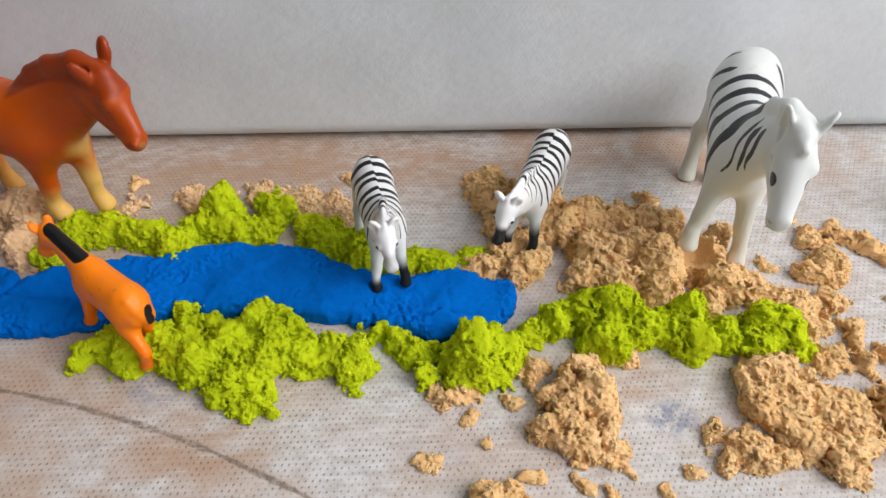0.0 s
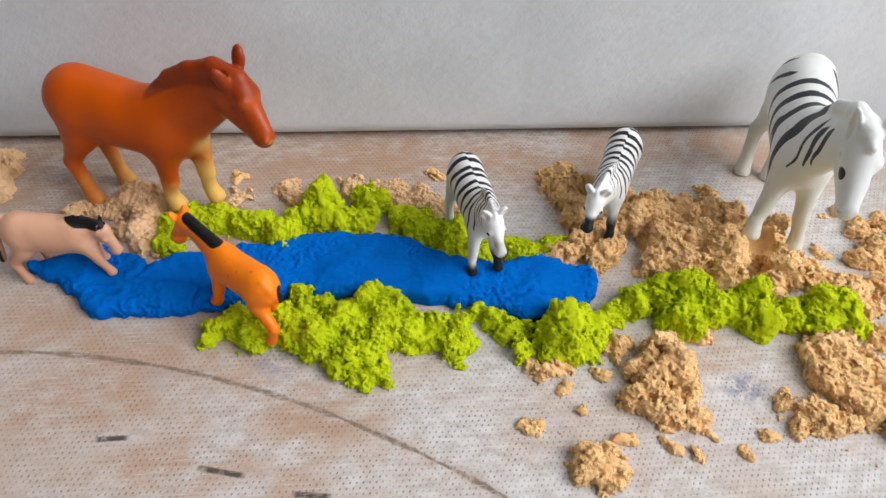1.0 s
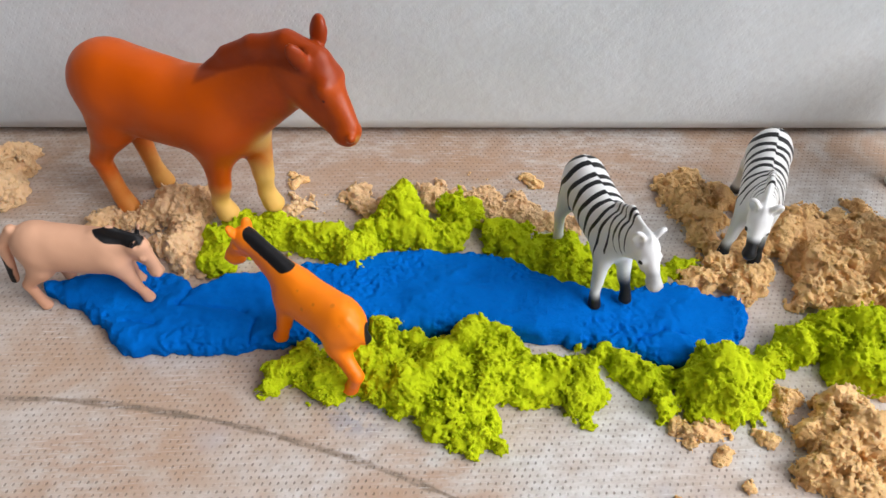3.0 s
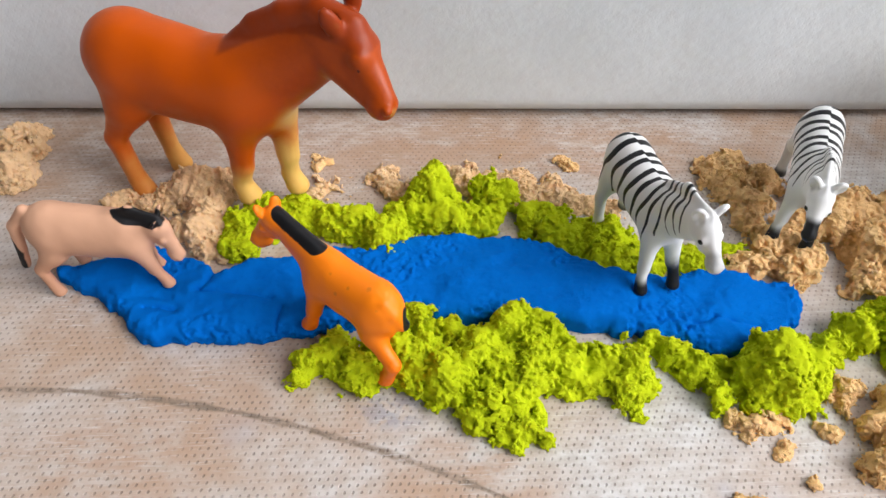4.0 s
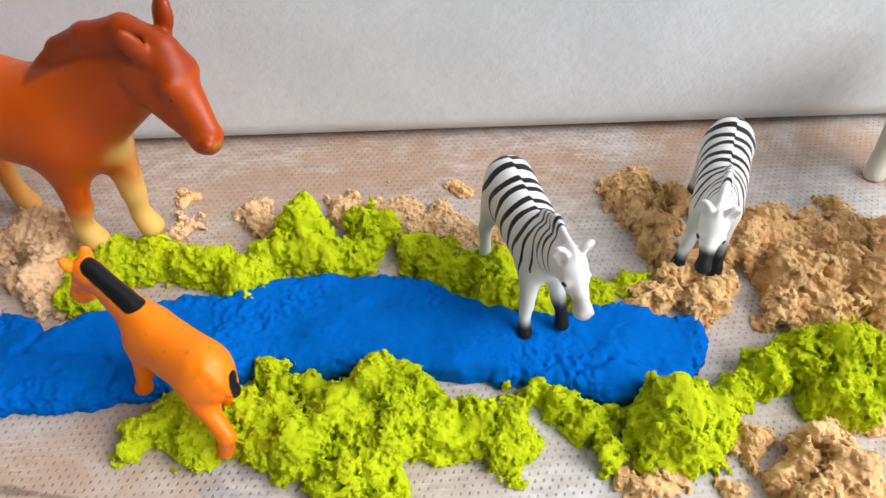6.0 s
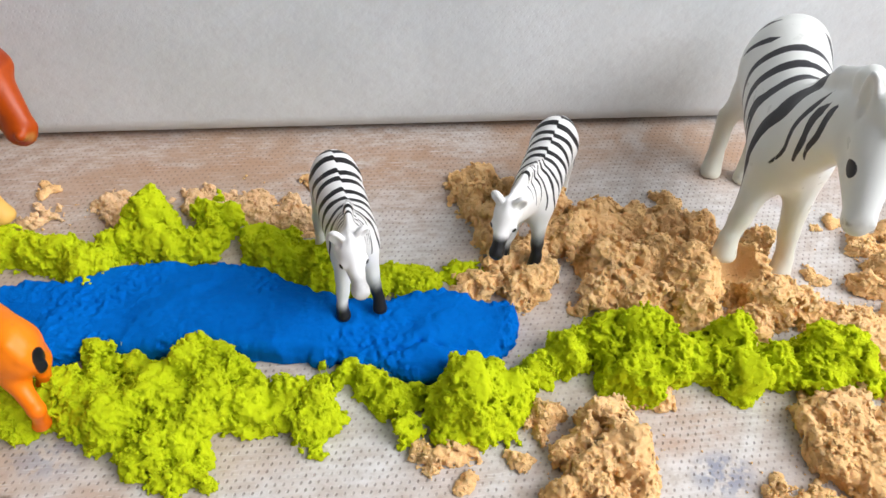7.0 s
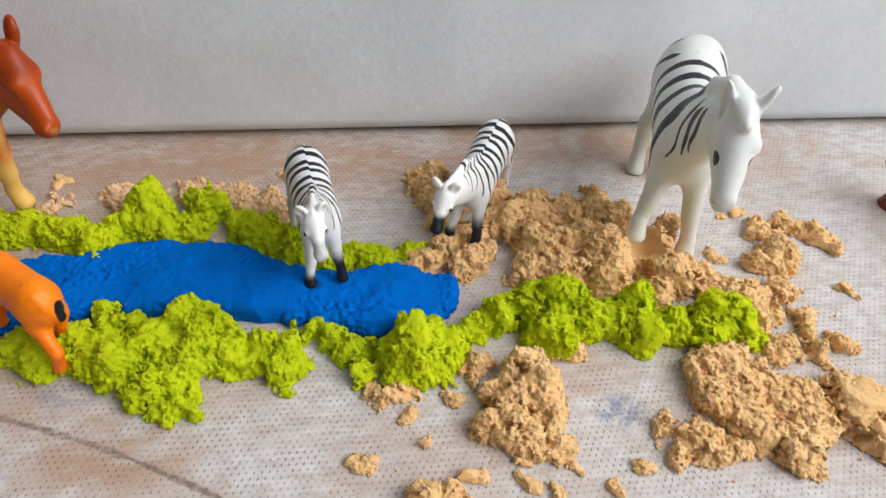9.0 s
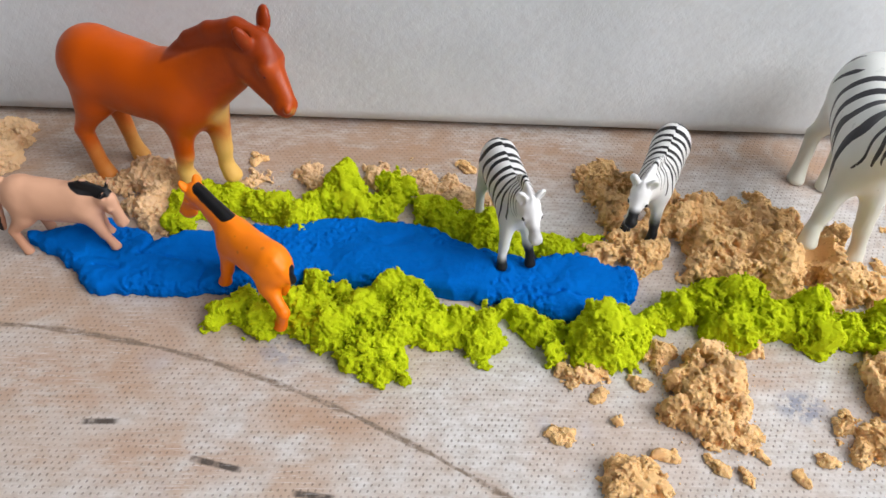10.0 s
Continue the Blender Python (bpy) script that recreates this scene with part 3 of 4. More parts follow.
SAND_PATCH_A = [
    (84.0, 140.3, 4.4, 5), (81.1, 138.9, 3.0, 3)]
SAND_PATCH_B = [
    (58.8, 132.1, 4.2, 4), (64.0, 133.4, 3.7, 4), (55.4, 134.7, 2.1, 2)]
SAND_PATCH_C = [
    (114.4, 144.1, 2.6, 5), (109.7, 143.2, 2.9, 4)]
SAND_BOTTOM = [
    (67.7, 101.5, 5.2, 8), (72.0, 97.3, 5.7, 7), (64.1, 99.2, 3.6, 5)]
SAND_LEFT = [
    (-134.7, 230.2, 7.6, 11), (-133.8, 219.2, 6.1, 9), (-132.8, 236.9, 3.9, 7)]
CRUMBS = [
    (204.0, 161.0, 2.7, 5), (207.7, 132.6, 3.6, 6), (182.6, 198.9, 2.6, 5), (176.9, 196.9, 1.6, 3),
    (168.0, 176.8, 3.1, 4), (134.1, 210.9, 5.4, 8), (196.2, 196.2, 1.5, 2), (227.4, 173.5, 1.4, 2),
    (77.7, 129.4, 1.9, 4), (51.6, 113.0, 1.9, 4), (91.8, 104.3, 2.1, 4), (98.4, 100.4, 2.1, 4),
    (78.9, 107.1, 2.7, 5), (99.0, 109.8, 2.4, 4), (104.0, 109.0, 3.0, 4), (120.9, 107.2, 1.2, 2),
    (112.9, 101.7, 1.2, 2), (76.0, 130.3, 2.3, 4), (-45.5, 225.5, 2.7, 5), (29.6, 223.5, 2.7, 4),
    (69.8, 117.2, 1.2, 2), (65.0, 124.7, 1.1, 2), (52.1, 114.1, 1.4, 3), (54.7, 134.6, 1.8, 3)]


# ---- the setting ----
def setting():
    # the cloth lies a little uneven
    bm = bmesh.new()
    bmesh.ops.create_grid(bm, x_segments=120, y_segments=80, size=1)
    for v in bm.verts:
        v.co.x, v.co.y = v.co.x * 1.35, v.co.y * 0.95 - 0.61
        v.co.z = 0.0
    tagged(link_bmesh("tablecloth", bm, CLOTH, True), "off-white perforated cloth with a faded brown stone print", "tablecloth", kind="structure")
    tagged(link_bmesh("floor", box_bm(-1.8, 1.5, -1.8, 0.345, -0.1, -0.004), ROOM), "plain dark grey floor under the cloth", "floor", kind="structure")
    # the white panel rests on the cloth with a well rounded foot
    bm = box_bm(-1.8, 1.5, 0.2477, 0.345, 0.0004, 2.7)
    foot = [e for e in bm.edges if all(abs(v.co.z - 0.0004) < 1e-5 and v.co.y < 0.3 for v in e.verts)]
    bmesh.ops.bevel(bm, geom=foot, offset=0.008, segments=10, affect="EDGES", profile=0.5)
    tagged(link_bmesh("wall_north", bm, PANEL, True), "off-white fabric-covered panel with a rounded foot", "wall", kind="structure")
    tagged(link_bmesh("wall_west", box_bm(-1.9, -1.8, -1.9, 0.345, -0.1, 2.7), ROOM), "plain plastered wall", "wall", kind="structure")
    tagged(link_bmesh("ceiling", box_bm(-1.9, 1.6, -1.9, 0.345, 2.7, 2.8), ROOM), "plain dark grey ceiling out of view", "ceiling", kind="structure")
    # the east wall has a window opening; the south opening is added for the fill lamp
    walls = (("wall_east", [(1.5, 1.6, y0, y1, z0, z1) for y0, y1, z0, z1 in ((-1.9, -1.36, -0.1, 2.7), (-1.36, 0.345, -0.1, 0.6), (-1.36, 0.345, 2.25, 2.7))]),
             ("wall_south", [(x0, x1, -1.9, -1.8, z0, z1) for x0, x1, z0, z1 in ((-1.8, -0.02, -0.1, 2.7), (1.46, 1.5, -0.1, 2.7), (-0.02, 1.46, -0.1, 0.8), (-0.02, 1.46, 2.6, 2.7))]))
    for name, boxes in walls:
        bm = bmesh.new()
        for b in boxes:
            q = box_bm(*b)
            me = bpy.data.meshes.new("tmp")
            q.to_mesh(me)
            q.free()
            bm.from_mesh(me)
            bpy.data.meshes.remove(me)
        tagged(link_bmesh(name, bm, ROOM), "plain plastered wall with a wide opening", "wall", kind="structure")


setting()


def lake():
    rows = [(x, y, r + 0.3, 7.5) for x, y, r in LAKE]
    pad, step = 3.0, 0.40
    lo = np.array([min(l[0] - l[2] for l in rows) - pad, min(l[1] - l[2] for l in rows) - pad, -1.2])
    hi = np.array([max(l[0] + l[2] for l in rows) + pad, max(l[1] + l[2] for l in rows) + pad, 12.0])
    p, shape = grid(lo, hi, step)
    d = np.full(len(p), 60.0)
    for x, y, r, h in rows:
        d = smin(d, np.hypot(p[:, 0] - x, p[:, 1] - y) - r, 2.0)
    flat = p * np.array((1, 1, 0.3))
    d += 0.8 * (value_noise(flat, 4.2, 2.0) - 0.5) * 2 + 0.55 * (value_noise(flat, 1.7, 4.0) - 0.5) * 2
    # a rounded edge that climbs to an uneven, kneaded top
    top = 5.6 + 1.8 * (value_noise(flat, 17.0, 1.0) - 0.5) * 2 + 0.75 * (value_noise(flat, 7.5, 6.0) - 0.5) * 2
    top += 0.35 * (1 - 2 * np.abs(value_noise(flat, 4.6, 8.0) - 0.5)) + 0.20 * (value_noise(p, 1.9, 3.0) - 0.5) * 2
    # folds and short fissures where it was kneaded
    fold = np.clip(1 - np.abs(value_noise(flat * np.array((0.45, 1.2, 1.0)), 8.0, 21.0) - 0.5) / 0.05, 0, 1) * np.clip(value_noise(flat, 14.0, 25.0) * 4 - 1.7, 0, 1)
    top -= 0.22 * fold
    wander = flat[:, :2] + 2.2 * (np.stack([value_noise(flat, 3.4, 31.0), value_noise(flat, 3.4, 33.0)], 1) - 0.5)
    for x0, y0, x1, y1 in FOLDS:
        along = np.array((x1 - x0, y1 - y0))
        t = np.clip((wander - (x0, y0)) @ along / (along @ along), 0, 1)
        gap = np.linalg.norm(wander - (x0, y0) - t[:, None] * along, axis=1)
        top -= 0.9 * np.clip(1 - gap / 0.7, 0, 1) * value_noise(flat, 2.2, 35.0) * 1.5
        top += 0.3 * np.exp(-((gap - 2.2) / 1.4) ** 2)
    e = np.stack([np.maximum(d + 3.2, 0), np.maximum(p[:, 2] - top + 3.2, 0)], 1)
    f = np.minimum(np.maximum(d + 3.2, p[:, 2] - top + 3.2), 0) + np.linalg.norm(e, axis=1) - 3.2
    rough = np.clip(value_noise(flat, 10.0, 15.0) * 5 - 2.9 + 1.2 * np.clip(1 - np.abs(d + 1.0) / 2.5, 0, 1), 0, 1)
    near = np.abs(f) < 2.0
    f[near] += (0.03 + 0.55 * rough[near]) * (cells(p[near], 1.5, 1.0) - 0.5) * 1.3 + (0.12 + 0.5 * rough[near]) * (value_noise(p[near], 0.9, 2.0) - 0.5) * 2
    for x, y, z, r in ((39.6, 168.3, 9.3, 3.3), (48.0, 170.0, 9.3, 3.3), (-80.5, 173, 7.5, 2.8), (-42.7, 160.2, 8.0, 3.0)):
        f = -smin(-f, -(r - np.sqrt((p[:, 0] - x) ** 2 + (p[:, 1] - y) ** 2 + (p[:, 2] - z) ** 2)), 0.8)
    f = np.maximum(f, 0.05 - p[:, 2])
    verts, quads = net(f.reshape(shape), lo, step)
    tagged(mesh_from("blue_sand_lake", verts * 0.001, quads, BLUE), "bright blue kneaded sand pressed flat like a lake", "sand")


lake()


def bridged(lumps, reach=17.0):
    """The lumps with lower ones set between neighbours, so that they run on as one bank."""
    out = list(lumps)
    for i, a in enumerate(lumps):
        for b in lumps[i + 1:]:
            if 6 < math.dist(a[:2], b[:2]) < reach:
                out.append(((a[0] + b[0]) / 2, (a[1] + b[1]) / 2, min(a[2], b[2]) * 0.75, min(a[3], b[3]) * 0.6))
    return out


GREENS = "green sand banks"
for key, lumps, seed in (("back", GREEN_BACK_LEFT, 1), ("back", GREEN_BACK_MID, 2), ("back", GREEN_BACK_RIGHT, 3), ("front", GREEN_FRONT, 4), ("front", GREEN_MIDDLE, 5), ("front", GREEN_RIGHT, 6)):
    sand_pile("green_sand_bank", bridged(lumps, 14.0) if key == "back" else lumps, GREEN, "crumbly lime-green sand bank " + ("behind" if key == "back" else "in front of") + " the blue lake", "sand", skirt=5, blend=2.8, lump_amp=1.1, seed=seed * 1.37, group=GREENS)
for lumps, seed, text in ((SAND_BACK_LEFT, 11, "pale tan sand heap by the brown horse"), (SAND_BACK_MID, 12, "low pale tan sand strip behind green sand"), (SAND_LEFT, 13, "pale tan sand heap on the cloth")):
    sand_pile("tan_sand_mound", bridged([(x, y, r, h * (0.68 if lumps is SAND_BACK_MID else 1.0)) for x, y, r, h in lumps]), PALE_SAND, text, "sand", skirt=5, blend=2.6, lump_amp=1.2, seed=seed * 1.37, group="tan sand heaps")
for lumps, seed, text in (
        (SAND_ZEBRA, 21, "crumbly tan sand heap under the small zebra"), (SAND_CENTRE, 22, "large crumbly tan sand heap"), (SAND_FAR_RIGHT, 23, "tan sand clump on bare cloth"),
        (SAND_TRAIL, 24, "thin broken trail of tan sand"), (SAND_SLAB, 25, "broad flat slab of tan sand"), (SAND_CAKE, 26, "smooth cracked cake of tan sand"),
        (SAND_LOW_TRAIL, 27, "thin broken trail of tan sand"), (SAND_FRONT, 28, "tan sand heap with a deep hollow"), (SAND_PATCH_A, 29, "small tan sand patch"),
        (SAND_PATCH_B, 30, "small tan sand patch"), (SAND_PATCH_C, 31, "small tan sand patch"), (SAND_BOTTOM, 32, "small tan sand heap")):
    sand_pile("tan_sand_mound", [(x, y, r, h * 0.92) for x, y, r, h in lumps], SAND, text, "sand", skirt=6, blend=3.0, lump_amp=0.7 if seed in (25, 26) else 1.3, cracks=lumps is SAND_CAKE, flat={25: 6.4, 26: 8.5}.get(seed, 0.0), dents=((140, 178, 10.5, 6.5), (158, 176.5, 6.5, 6.0)) if lumps is SAND_CENTRE else (), seed=seed * 1.37, group="tan sand heaps")
for i, (x, y, r, h) in enumerate(CRUMBS):
    sand_pile("sand_crumb", [(x, y, r * 0.70, h * 0.52), (x + r * 0.55, y - r * 0.3, r * 0.45, h * 0.36), (x - r * 0.45, y + r * 0.45, r * 0.36, h * 0.34)], SAND, "small loose crumb of tan sand", "sand crumb", step=0.32, crumb_amp=0.5, skirt=2, lump_amp=0.8, fine=0.4, blend=0.8, seed=40 + i * 1.3, group="sand crumbs")


# ---- toy animals ----
def plain_head(form, ha, hra, hb, hrb, length, ahead, across, brow, size):
    form.ball(tuple(ha), hra * 0.95, 0.82, 0.8 * size)
    form.cone(tuple(ha + ahead * length * 0.14 - brow * hra * 0.30), hra * 0.82, tuple(ha + ahead * length * 0.42 - brow * hra * 0.34), hra * 0.60, 0.68, 0.6 * size)
    form.cone(tuple(ha + ahead * length * 0.12 + brow * hra * 0.22), hra * 0.68, tuple(hb + brow * hrb * 0.15), hrb * 0.78, 0.84, 0.9 * size)
    form.ball(tuple(hb - brow * hrb * 0.1), hrb, 0.95, 0.5 * size)
    form.ball(tuple(hb - ahead * hrb * 0.5 - brow * hrb * 0.55), hrb * 0.72, 0.95, 0.4 * size)
    for s in (1, -1):
        form.ball(tuple(ha + ahead * length * 0.34 + brow * hra * 0.22 + across * s * hra * 0.5), hra * 0.26, 1.0, 0.8 * size)
        form.ball(tuple(hb + ahead * hrb * 0.45 + brow * hrb * 0.35 + across * s * hrb * 0.5), hrb * 0.34, 1.0, 0.3 * size)


def equine(name, place, turn, hooves, body, neck, head, ears, material, label, category, step=0.5, size=1.0, tail=(), mane=0.0, lift=1.6, leg=1.8, marks=None, skull=None):
    """A standing toy horse or zebra as one solid. All in mm, x ahead from the hind hooves, y to its left.
    hooves: near-hind, far-hind, near-front, far-front (with how far its shoulder lies ahead); body: (rump, radius, chest, radius, breadth); neck: (from, r, to, r); head: (poll, r, muzzle, r)."""
    form = Form()
    rump, rr, chest, rc, wide = body
    form.cone(rump, rr, chest, rc, wide, 0.5)
    mid = [(a + b) / 2 for a, b in zip(rump, chest)]
    form.ball((mid[0], 0, mid[2] - rc * 0.06), rc * 0.96, wide, 0.5)
    form.ball((rump[0] - rr * 0.12, 0, rump[2] + rr * 0.05), rr * 0.97, wide, 0.5)
    na, nra, nb, nrb = neck
    form.cone(na, nra, nb, nrb, 0.62, 2.0 * size)
    ha, hra, hb, hrb = head
    ha, hb = np.array(ha, float), np.array(hb, float)
    ahead = hb - ha
    length = np.linalg.norm(ahead)
    ahead = ahead / length
    across = np.cross((0, 0, 1), ahead)
    across = across / np.linalg.norm(across)
    brow = np.cross(ahead, across)
    if skull:
        skull(form)
    else:
        plain_head(form, ha, hra, hb, hrb, length, ahead, across, brow, size)
    for base, tip, r, *face in ears:
        side = 1 if base[1] > ha[1] else -1
        form.leaf(base, tip, r, face or (0.85, side * 0.5, 0.1))
    if mane:
        up = (na[0] - nra * 0.45, na[1], na[2] + nra * 0.95)
        end = (ha[0] + hra * 0.15, ha[1], ha[2] + hra * 0.85)
        bend = tuple((a + b) / 2 + c for a, b, c in zip(up, end, (-0.8 * size, 0, lift)))
        form.cone(up, mane * 0.8, bend, mane, 0.55, 0.9 * size)
        form.cone(bend, mane, end, mane * 0.85, 0.55, 0.9 * size)
    for a, ra, b, rb in tail:
        form.cone(a, ra, b, rb, 1.0, 0.8 * size)
    for i, (x, y, z, *ahead_by) in enumerate(hooves):
        side = 1 if y > 0 else -1
        if i < 2:
            hip = np.array((rump[0] - rr * 0.05, side * rr * wide * 0.42, rump[2] - rr * 0.1))
            thigh = np.array((rump[0] - rr * 0.22, side * rr * wide * 0.52, rump[2] - rr * 0.8))
            hock = np.array((x - 1.9 * size, y, z + (rump[2] - rr - z) * 0.55 + 2.2 * size))
            form.cone(tuple(hip), rr * 0.52, tuple(thigh), rr * 0.36, 0.85, 2.0 * size)
            form.cone(tuple(thigh), rr * 0.36, tuple(hock), leg * 0.98, 0.88, 2.4 * size)
        else:
            hip = np.array((chest[0] * 0.7 + x * 0.3 + rc * 0.1 + sum(ahead_by), side * rc * wide * 0.46, chest[2] - rc * 0.25))
            hock = hip + (np.array((x, y, z)) - hip) * 0.6
            form.cone(tuple(hip), rc * 0.40, tuple(hock), leg * 1.02, 0.88, 2.4 * size)
        hock = tuple(hock)
        fet = (x - 0.3 * size, y, z + 3.0 * size)
        form.cone(hock, leg * 0.95, fet, leg * 0.80, 0.95, 0.6 * size)
        form.cone(fet, leg * 0.84, (x + 0.7 * size, y, z + 0.5 * size), leg * 1.06, 1.0, 0.5 * size)
    lo, hi = form.bounds()
    floor = min(h[2] for h in hooves)
    p, shape = grid(lo, hi, step)
    f = form.field(p)
    close = np.abs(f) < 2.5
    # soft muscle relief of the moulding
    f[close] += 0.22 * min(size, 1.2) * (value_noise(p[close], 5.0 * size, 3.0) + 0.5 * value_noise(p[close], 2.3 * size, 9.0) - 0.75)
    for x, y, z, *_ in hooves:
        foot = np.hypot(p[:, 0] - x, p[:, 1] - y) < 5.5 * size
        f = np.where(foot & (p[:, 2] < z + 3 * size), np.maximum(f, z - p[:, 2]), f)
    verts, quads = net(f.reshape(shape), lo, step)
    layers = marks(verts) if marks else {}
    for key in ("tone", "shade", "ink"):
        layers.setdefault(key, np.zeros(len(verts)) - (1.0 if key == "ink" else 0.0))
    ob = mesh_from(name, verts * 0.001, quads, material, layers)
    ob.matrix_world = pose(place[0] * 0.001, place[1] * 0.001, sum(place[2:]) * 0.001, 0, 0, turn)
    return tagged(ob, label, category)


def ball_ink(v, centre, r, sy=1.0):
    q = (v - np.array(centre)) * np.array((1, sy, 1))
    return r - np.linalg.norm(q, axis=1)


def brown_horse():
    def marks(v):
        x, y, z = v.T
        leg = np.where(x > 16, np.where(y > 0, smooth(36, 14, z), smooth(25, 9, z)), smooth(34, 4, z) * np.where(y > 0, 0.6, 0.42))
        chest = smooth(40, 48, x) * smooth(44, 34, z) * smooth(8, 3, np.abs(y))
        tone = np.maximum(leg, chest * 0.95)
        tone = np.maximum(tone, 0.75 * smooth(3.0, 1.0, np.linalg.norm(v - np.array((77.4, -8.2, 49.6)), axis=1)))
        tone = np.maximum(tone, smooth(2.2, 1.0, np.linalg.norm(v - np.array((63.6, -6.4, 67.6)), axis=1)))
        # the mane and the crown of the head are a darker red brown
        crest = smooth(-1.0, 0.6, z - np.interp(x, (30, 38, 47, 56, 66), (52, 56.5, 60.5, 63, 62))) * smooth(29, 32, x)
        shade = np.maximum(0.85 * crest, smooth(34, 56, x + 0.45 * (z - 45)) * 0.55)
        ink = np.maximum(ball_ink(v, (67.8, -6.6, 58.4), 0.6), ball_ink(v, (69.0, 2.6, 58.4), 0.6))
        return {"tone": tone, "shade": shade, "ink": ink}
    def skull(form):
        form.ball((60.0, 0.3, 60.5), 7.6, 0.70, 1.5)
        form.cone((63.4, -0.8, 62.0), 5.5, (73.2, -6.0, 51.8), 3.0, 0.80, 1.2)
        form.cone((60.5, -1.2, 56.8), 6.0, (69.5, -5.0, 51.2), 3.4, 0.70, 1.2)
        form.ball((73.0, -6.4, 50.0), 3.4, 0.86, 1.0)
        form.ball((71.6, -6.0, 49.0), 2.5, 0.86, 0.8)
        for s in (1, -1):
            form.ball((67.4, -2.2 + s * 2.9, 60.6), 2.1, 1.0, 2.2)
            form.ball((75.2, -7.2 + s * 1.8, 51.0), 1.2, 1.0, 0.6)
        form.cone((33.0, 0, 54.0), 2.2, (39.6, 0, 59.6), 3.2, 0.62, 0.6)
        form.cone((39.6, 0, 59.6), 3.2, (47.5, 0, 63.9), 3.6, 0.66, 0.6)
        form.cone((47.5, 0, 63.9), 3.6, (56.0, 0.2, 66.7), 3.8, 0.70, 0.6)
        form.cone((56.0, 0.2, 66.7), 3.8, (64.0, -0.6, 65.2), 3.4, 0.85, 0.8)
        form.cone((64.0, -0.8, 65.4), 2.2, (68.4, -2.4, 61.4), 1.3, 1.0, 1.0)
    m = paint_material("brown_horse_paint", (0.55, 0.083, 0.001), (0.78, 0.47, 0.12), rough=0.36, stain=(0.42, 0.07, 0.003), grey=(0.28, 0.035, 0.003), black=(0.10, 0.02, 0.01))
    equine("toy_horse", (-92, 219), -20.6, ((-1.6, -7, 0.3), (1.6, 7, 0.3), (31.1, -4.2, 6.5), (41.6, 4.2, 6.5, 4.0)),
           ((4.0, 0, 41.8), 13.4, (32, 0, 39.8), 12.2, 0.78), ((35, 0, 43), 12.2, (55, 0.5, 57.5), 8.0), ((59.0, 0.4, 60), 6.6, (75.0, -6.6, 48.5), 3.6),
           (((62.2, 4.0, 65.5), (62.0, 6.0, 73.0), 2.5, 0.35, 0.95, 0.0), ((62.4, -3.8, 64.0), (59.4, -5.8, 71.0), 2.3, -0.3, 1.0, 0.0)), m,
           "glossy orange-brown toy horse with yellow lower legs", "toy horse", 0.75, 1.75,
           tail=(((-7, 0, 46), 2.4, (-9.5, 0, 34), 2.4), ((-9.5, 0, 34), 2.4, (-8, 0, 20), 1.6)), leg=3.1, marks=marks, skull=skull)


def small_zebra(place, turn, hooves, body, neck, head, ears, muzzle_dark, label, shift=0.0):
    top = body[0][2] + body[1]
    def marks(v):
        x, y, z = v.T
        x = x - shift
        rows = [(-4.5, 0.7, 9, -0.5), (-0.5, 0.95, 13, -0.35), (3.5, 1.15, 16, -0.22), (7.5, 1.0, 15, -0.12), (11.0, 0.9, 15, -0.05), (14.5, 0.9, 16, 0.0),
                (18.0, 0.85, 17, 0.03), (21.2, 0.75, 17, 0.06), (24.2, 0.65, 17, 0.1), (27.0, 0.6, 13, 0.12), (29.8, 0.6, 11.5, 0.18), (32.6, 0.6, 10, 0.22), (35.2, 0.55, 8, 0.25)]
        crest = top + np.clip((x - 20) * 0.55, 0, 9)
        ink = np.full(len(v), -3.0)
        for x0, w, low, slant in rows:
            down = crest - z
            skip = np.sign(y) * 0.55
            u = np.abs(x - x0 - skip - slant * down - 0.35 * np.sin(z * 0.6 + x0))
            ink = np.maximum(ink, np.where(down < low, 0.86 * w * np.clip(1.25 - down / low, 0, 1) - u, -3))
        ink = np.where(np.linalg.norm((v - np.array(head[0])), axis=1) < head[1] * 1.25, -2, ink)
        for s in (1, -1):
            e = np.array(head[0]) * 0.62 + np.array(head[2]) * 0.38
            ink = np.maximum(ink, ball_ink(v, (e[0] + 0.9, e[1] + s * head[1] * 0.70, e[2] + 0.9), 0.62, 0.7))
        low = min(h[2] for h in hooves)
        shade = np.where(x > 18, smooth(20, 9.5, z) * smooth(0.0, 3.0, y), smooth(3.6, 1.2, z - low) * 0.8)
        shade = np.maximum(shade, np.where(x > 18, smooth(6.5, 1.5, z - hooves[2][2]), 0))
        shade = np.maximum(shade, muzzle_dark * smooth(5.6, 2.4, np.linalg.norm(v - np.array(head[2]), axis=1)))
        return {"ink": ink, "shade": shade, "tone": smooth(26, 14, z)}
    equine("toy_zebra", place, turn, hooves, body, neck, head, ears, ZEBRA_SMALL, label, "toy zebra", 0.4, 1.0,
           tail=(((body[0][0] - 6.3, 0, body[0][2] + 2), 1.1, (body[0][0] - 8.2, 0, body[0][2] - 5), 1.1), ((body[0][0] - 8.2, 0, body[0][2] - 5), 1.1, (body[0][0] - 7.5, 0, body[0][2] - 13), 0.7)), mane=1.6, leg=1.75, marks=marks)


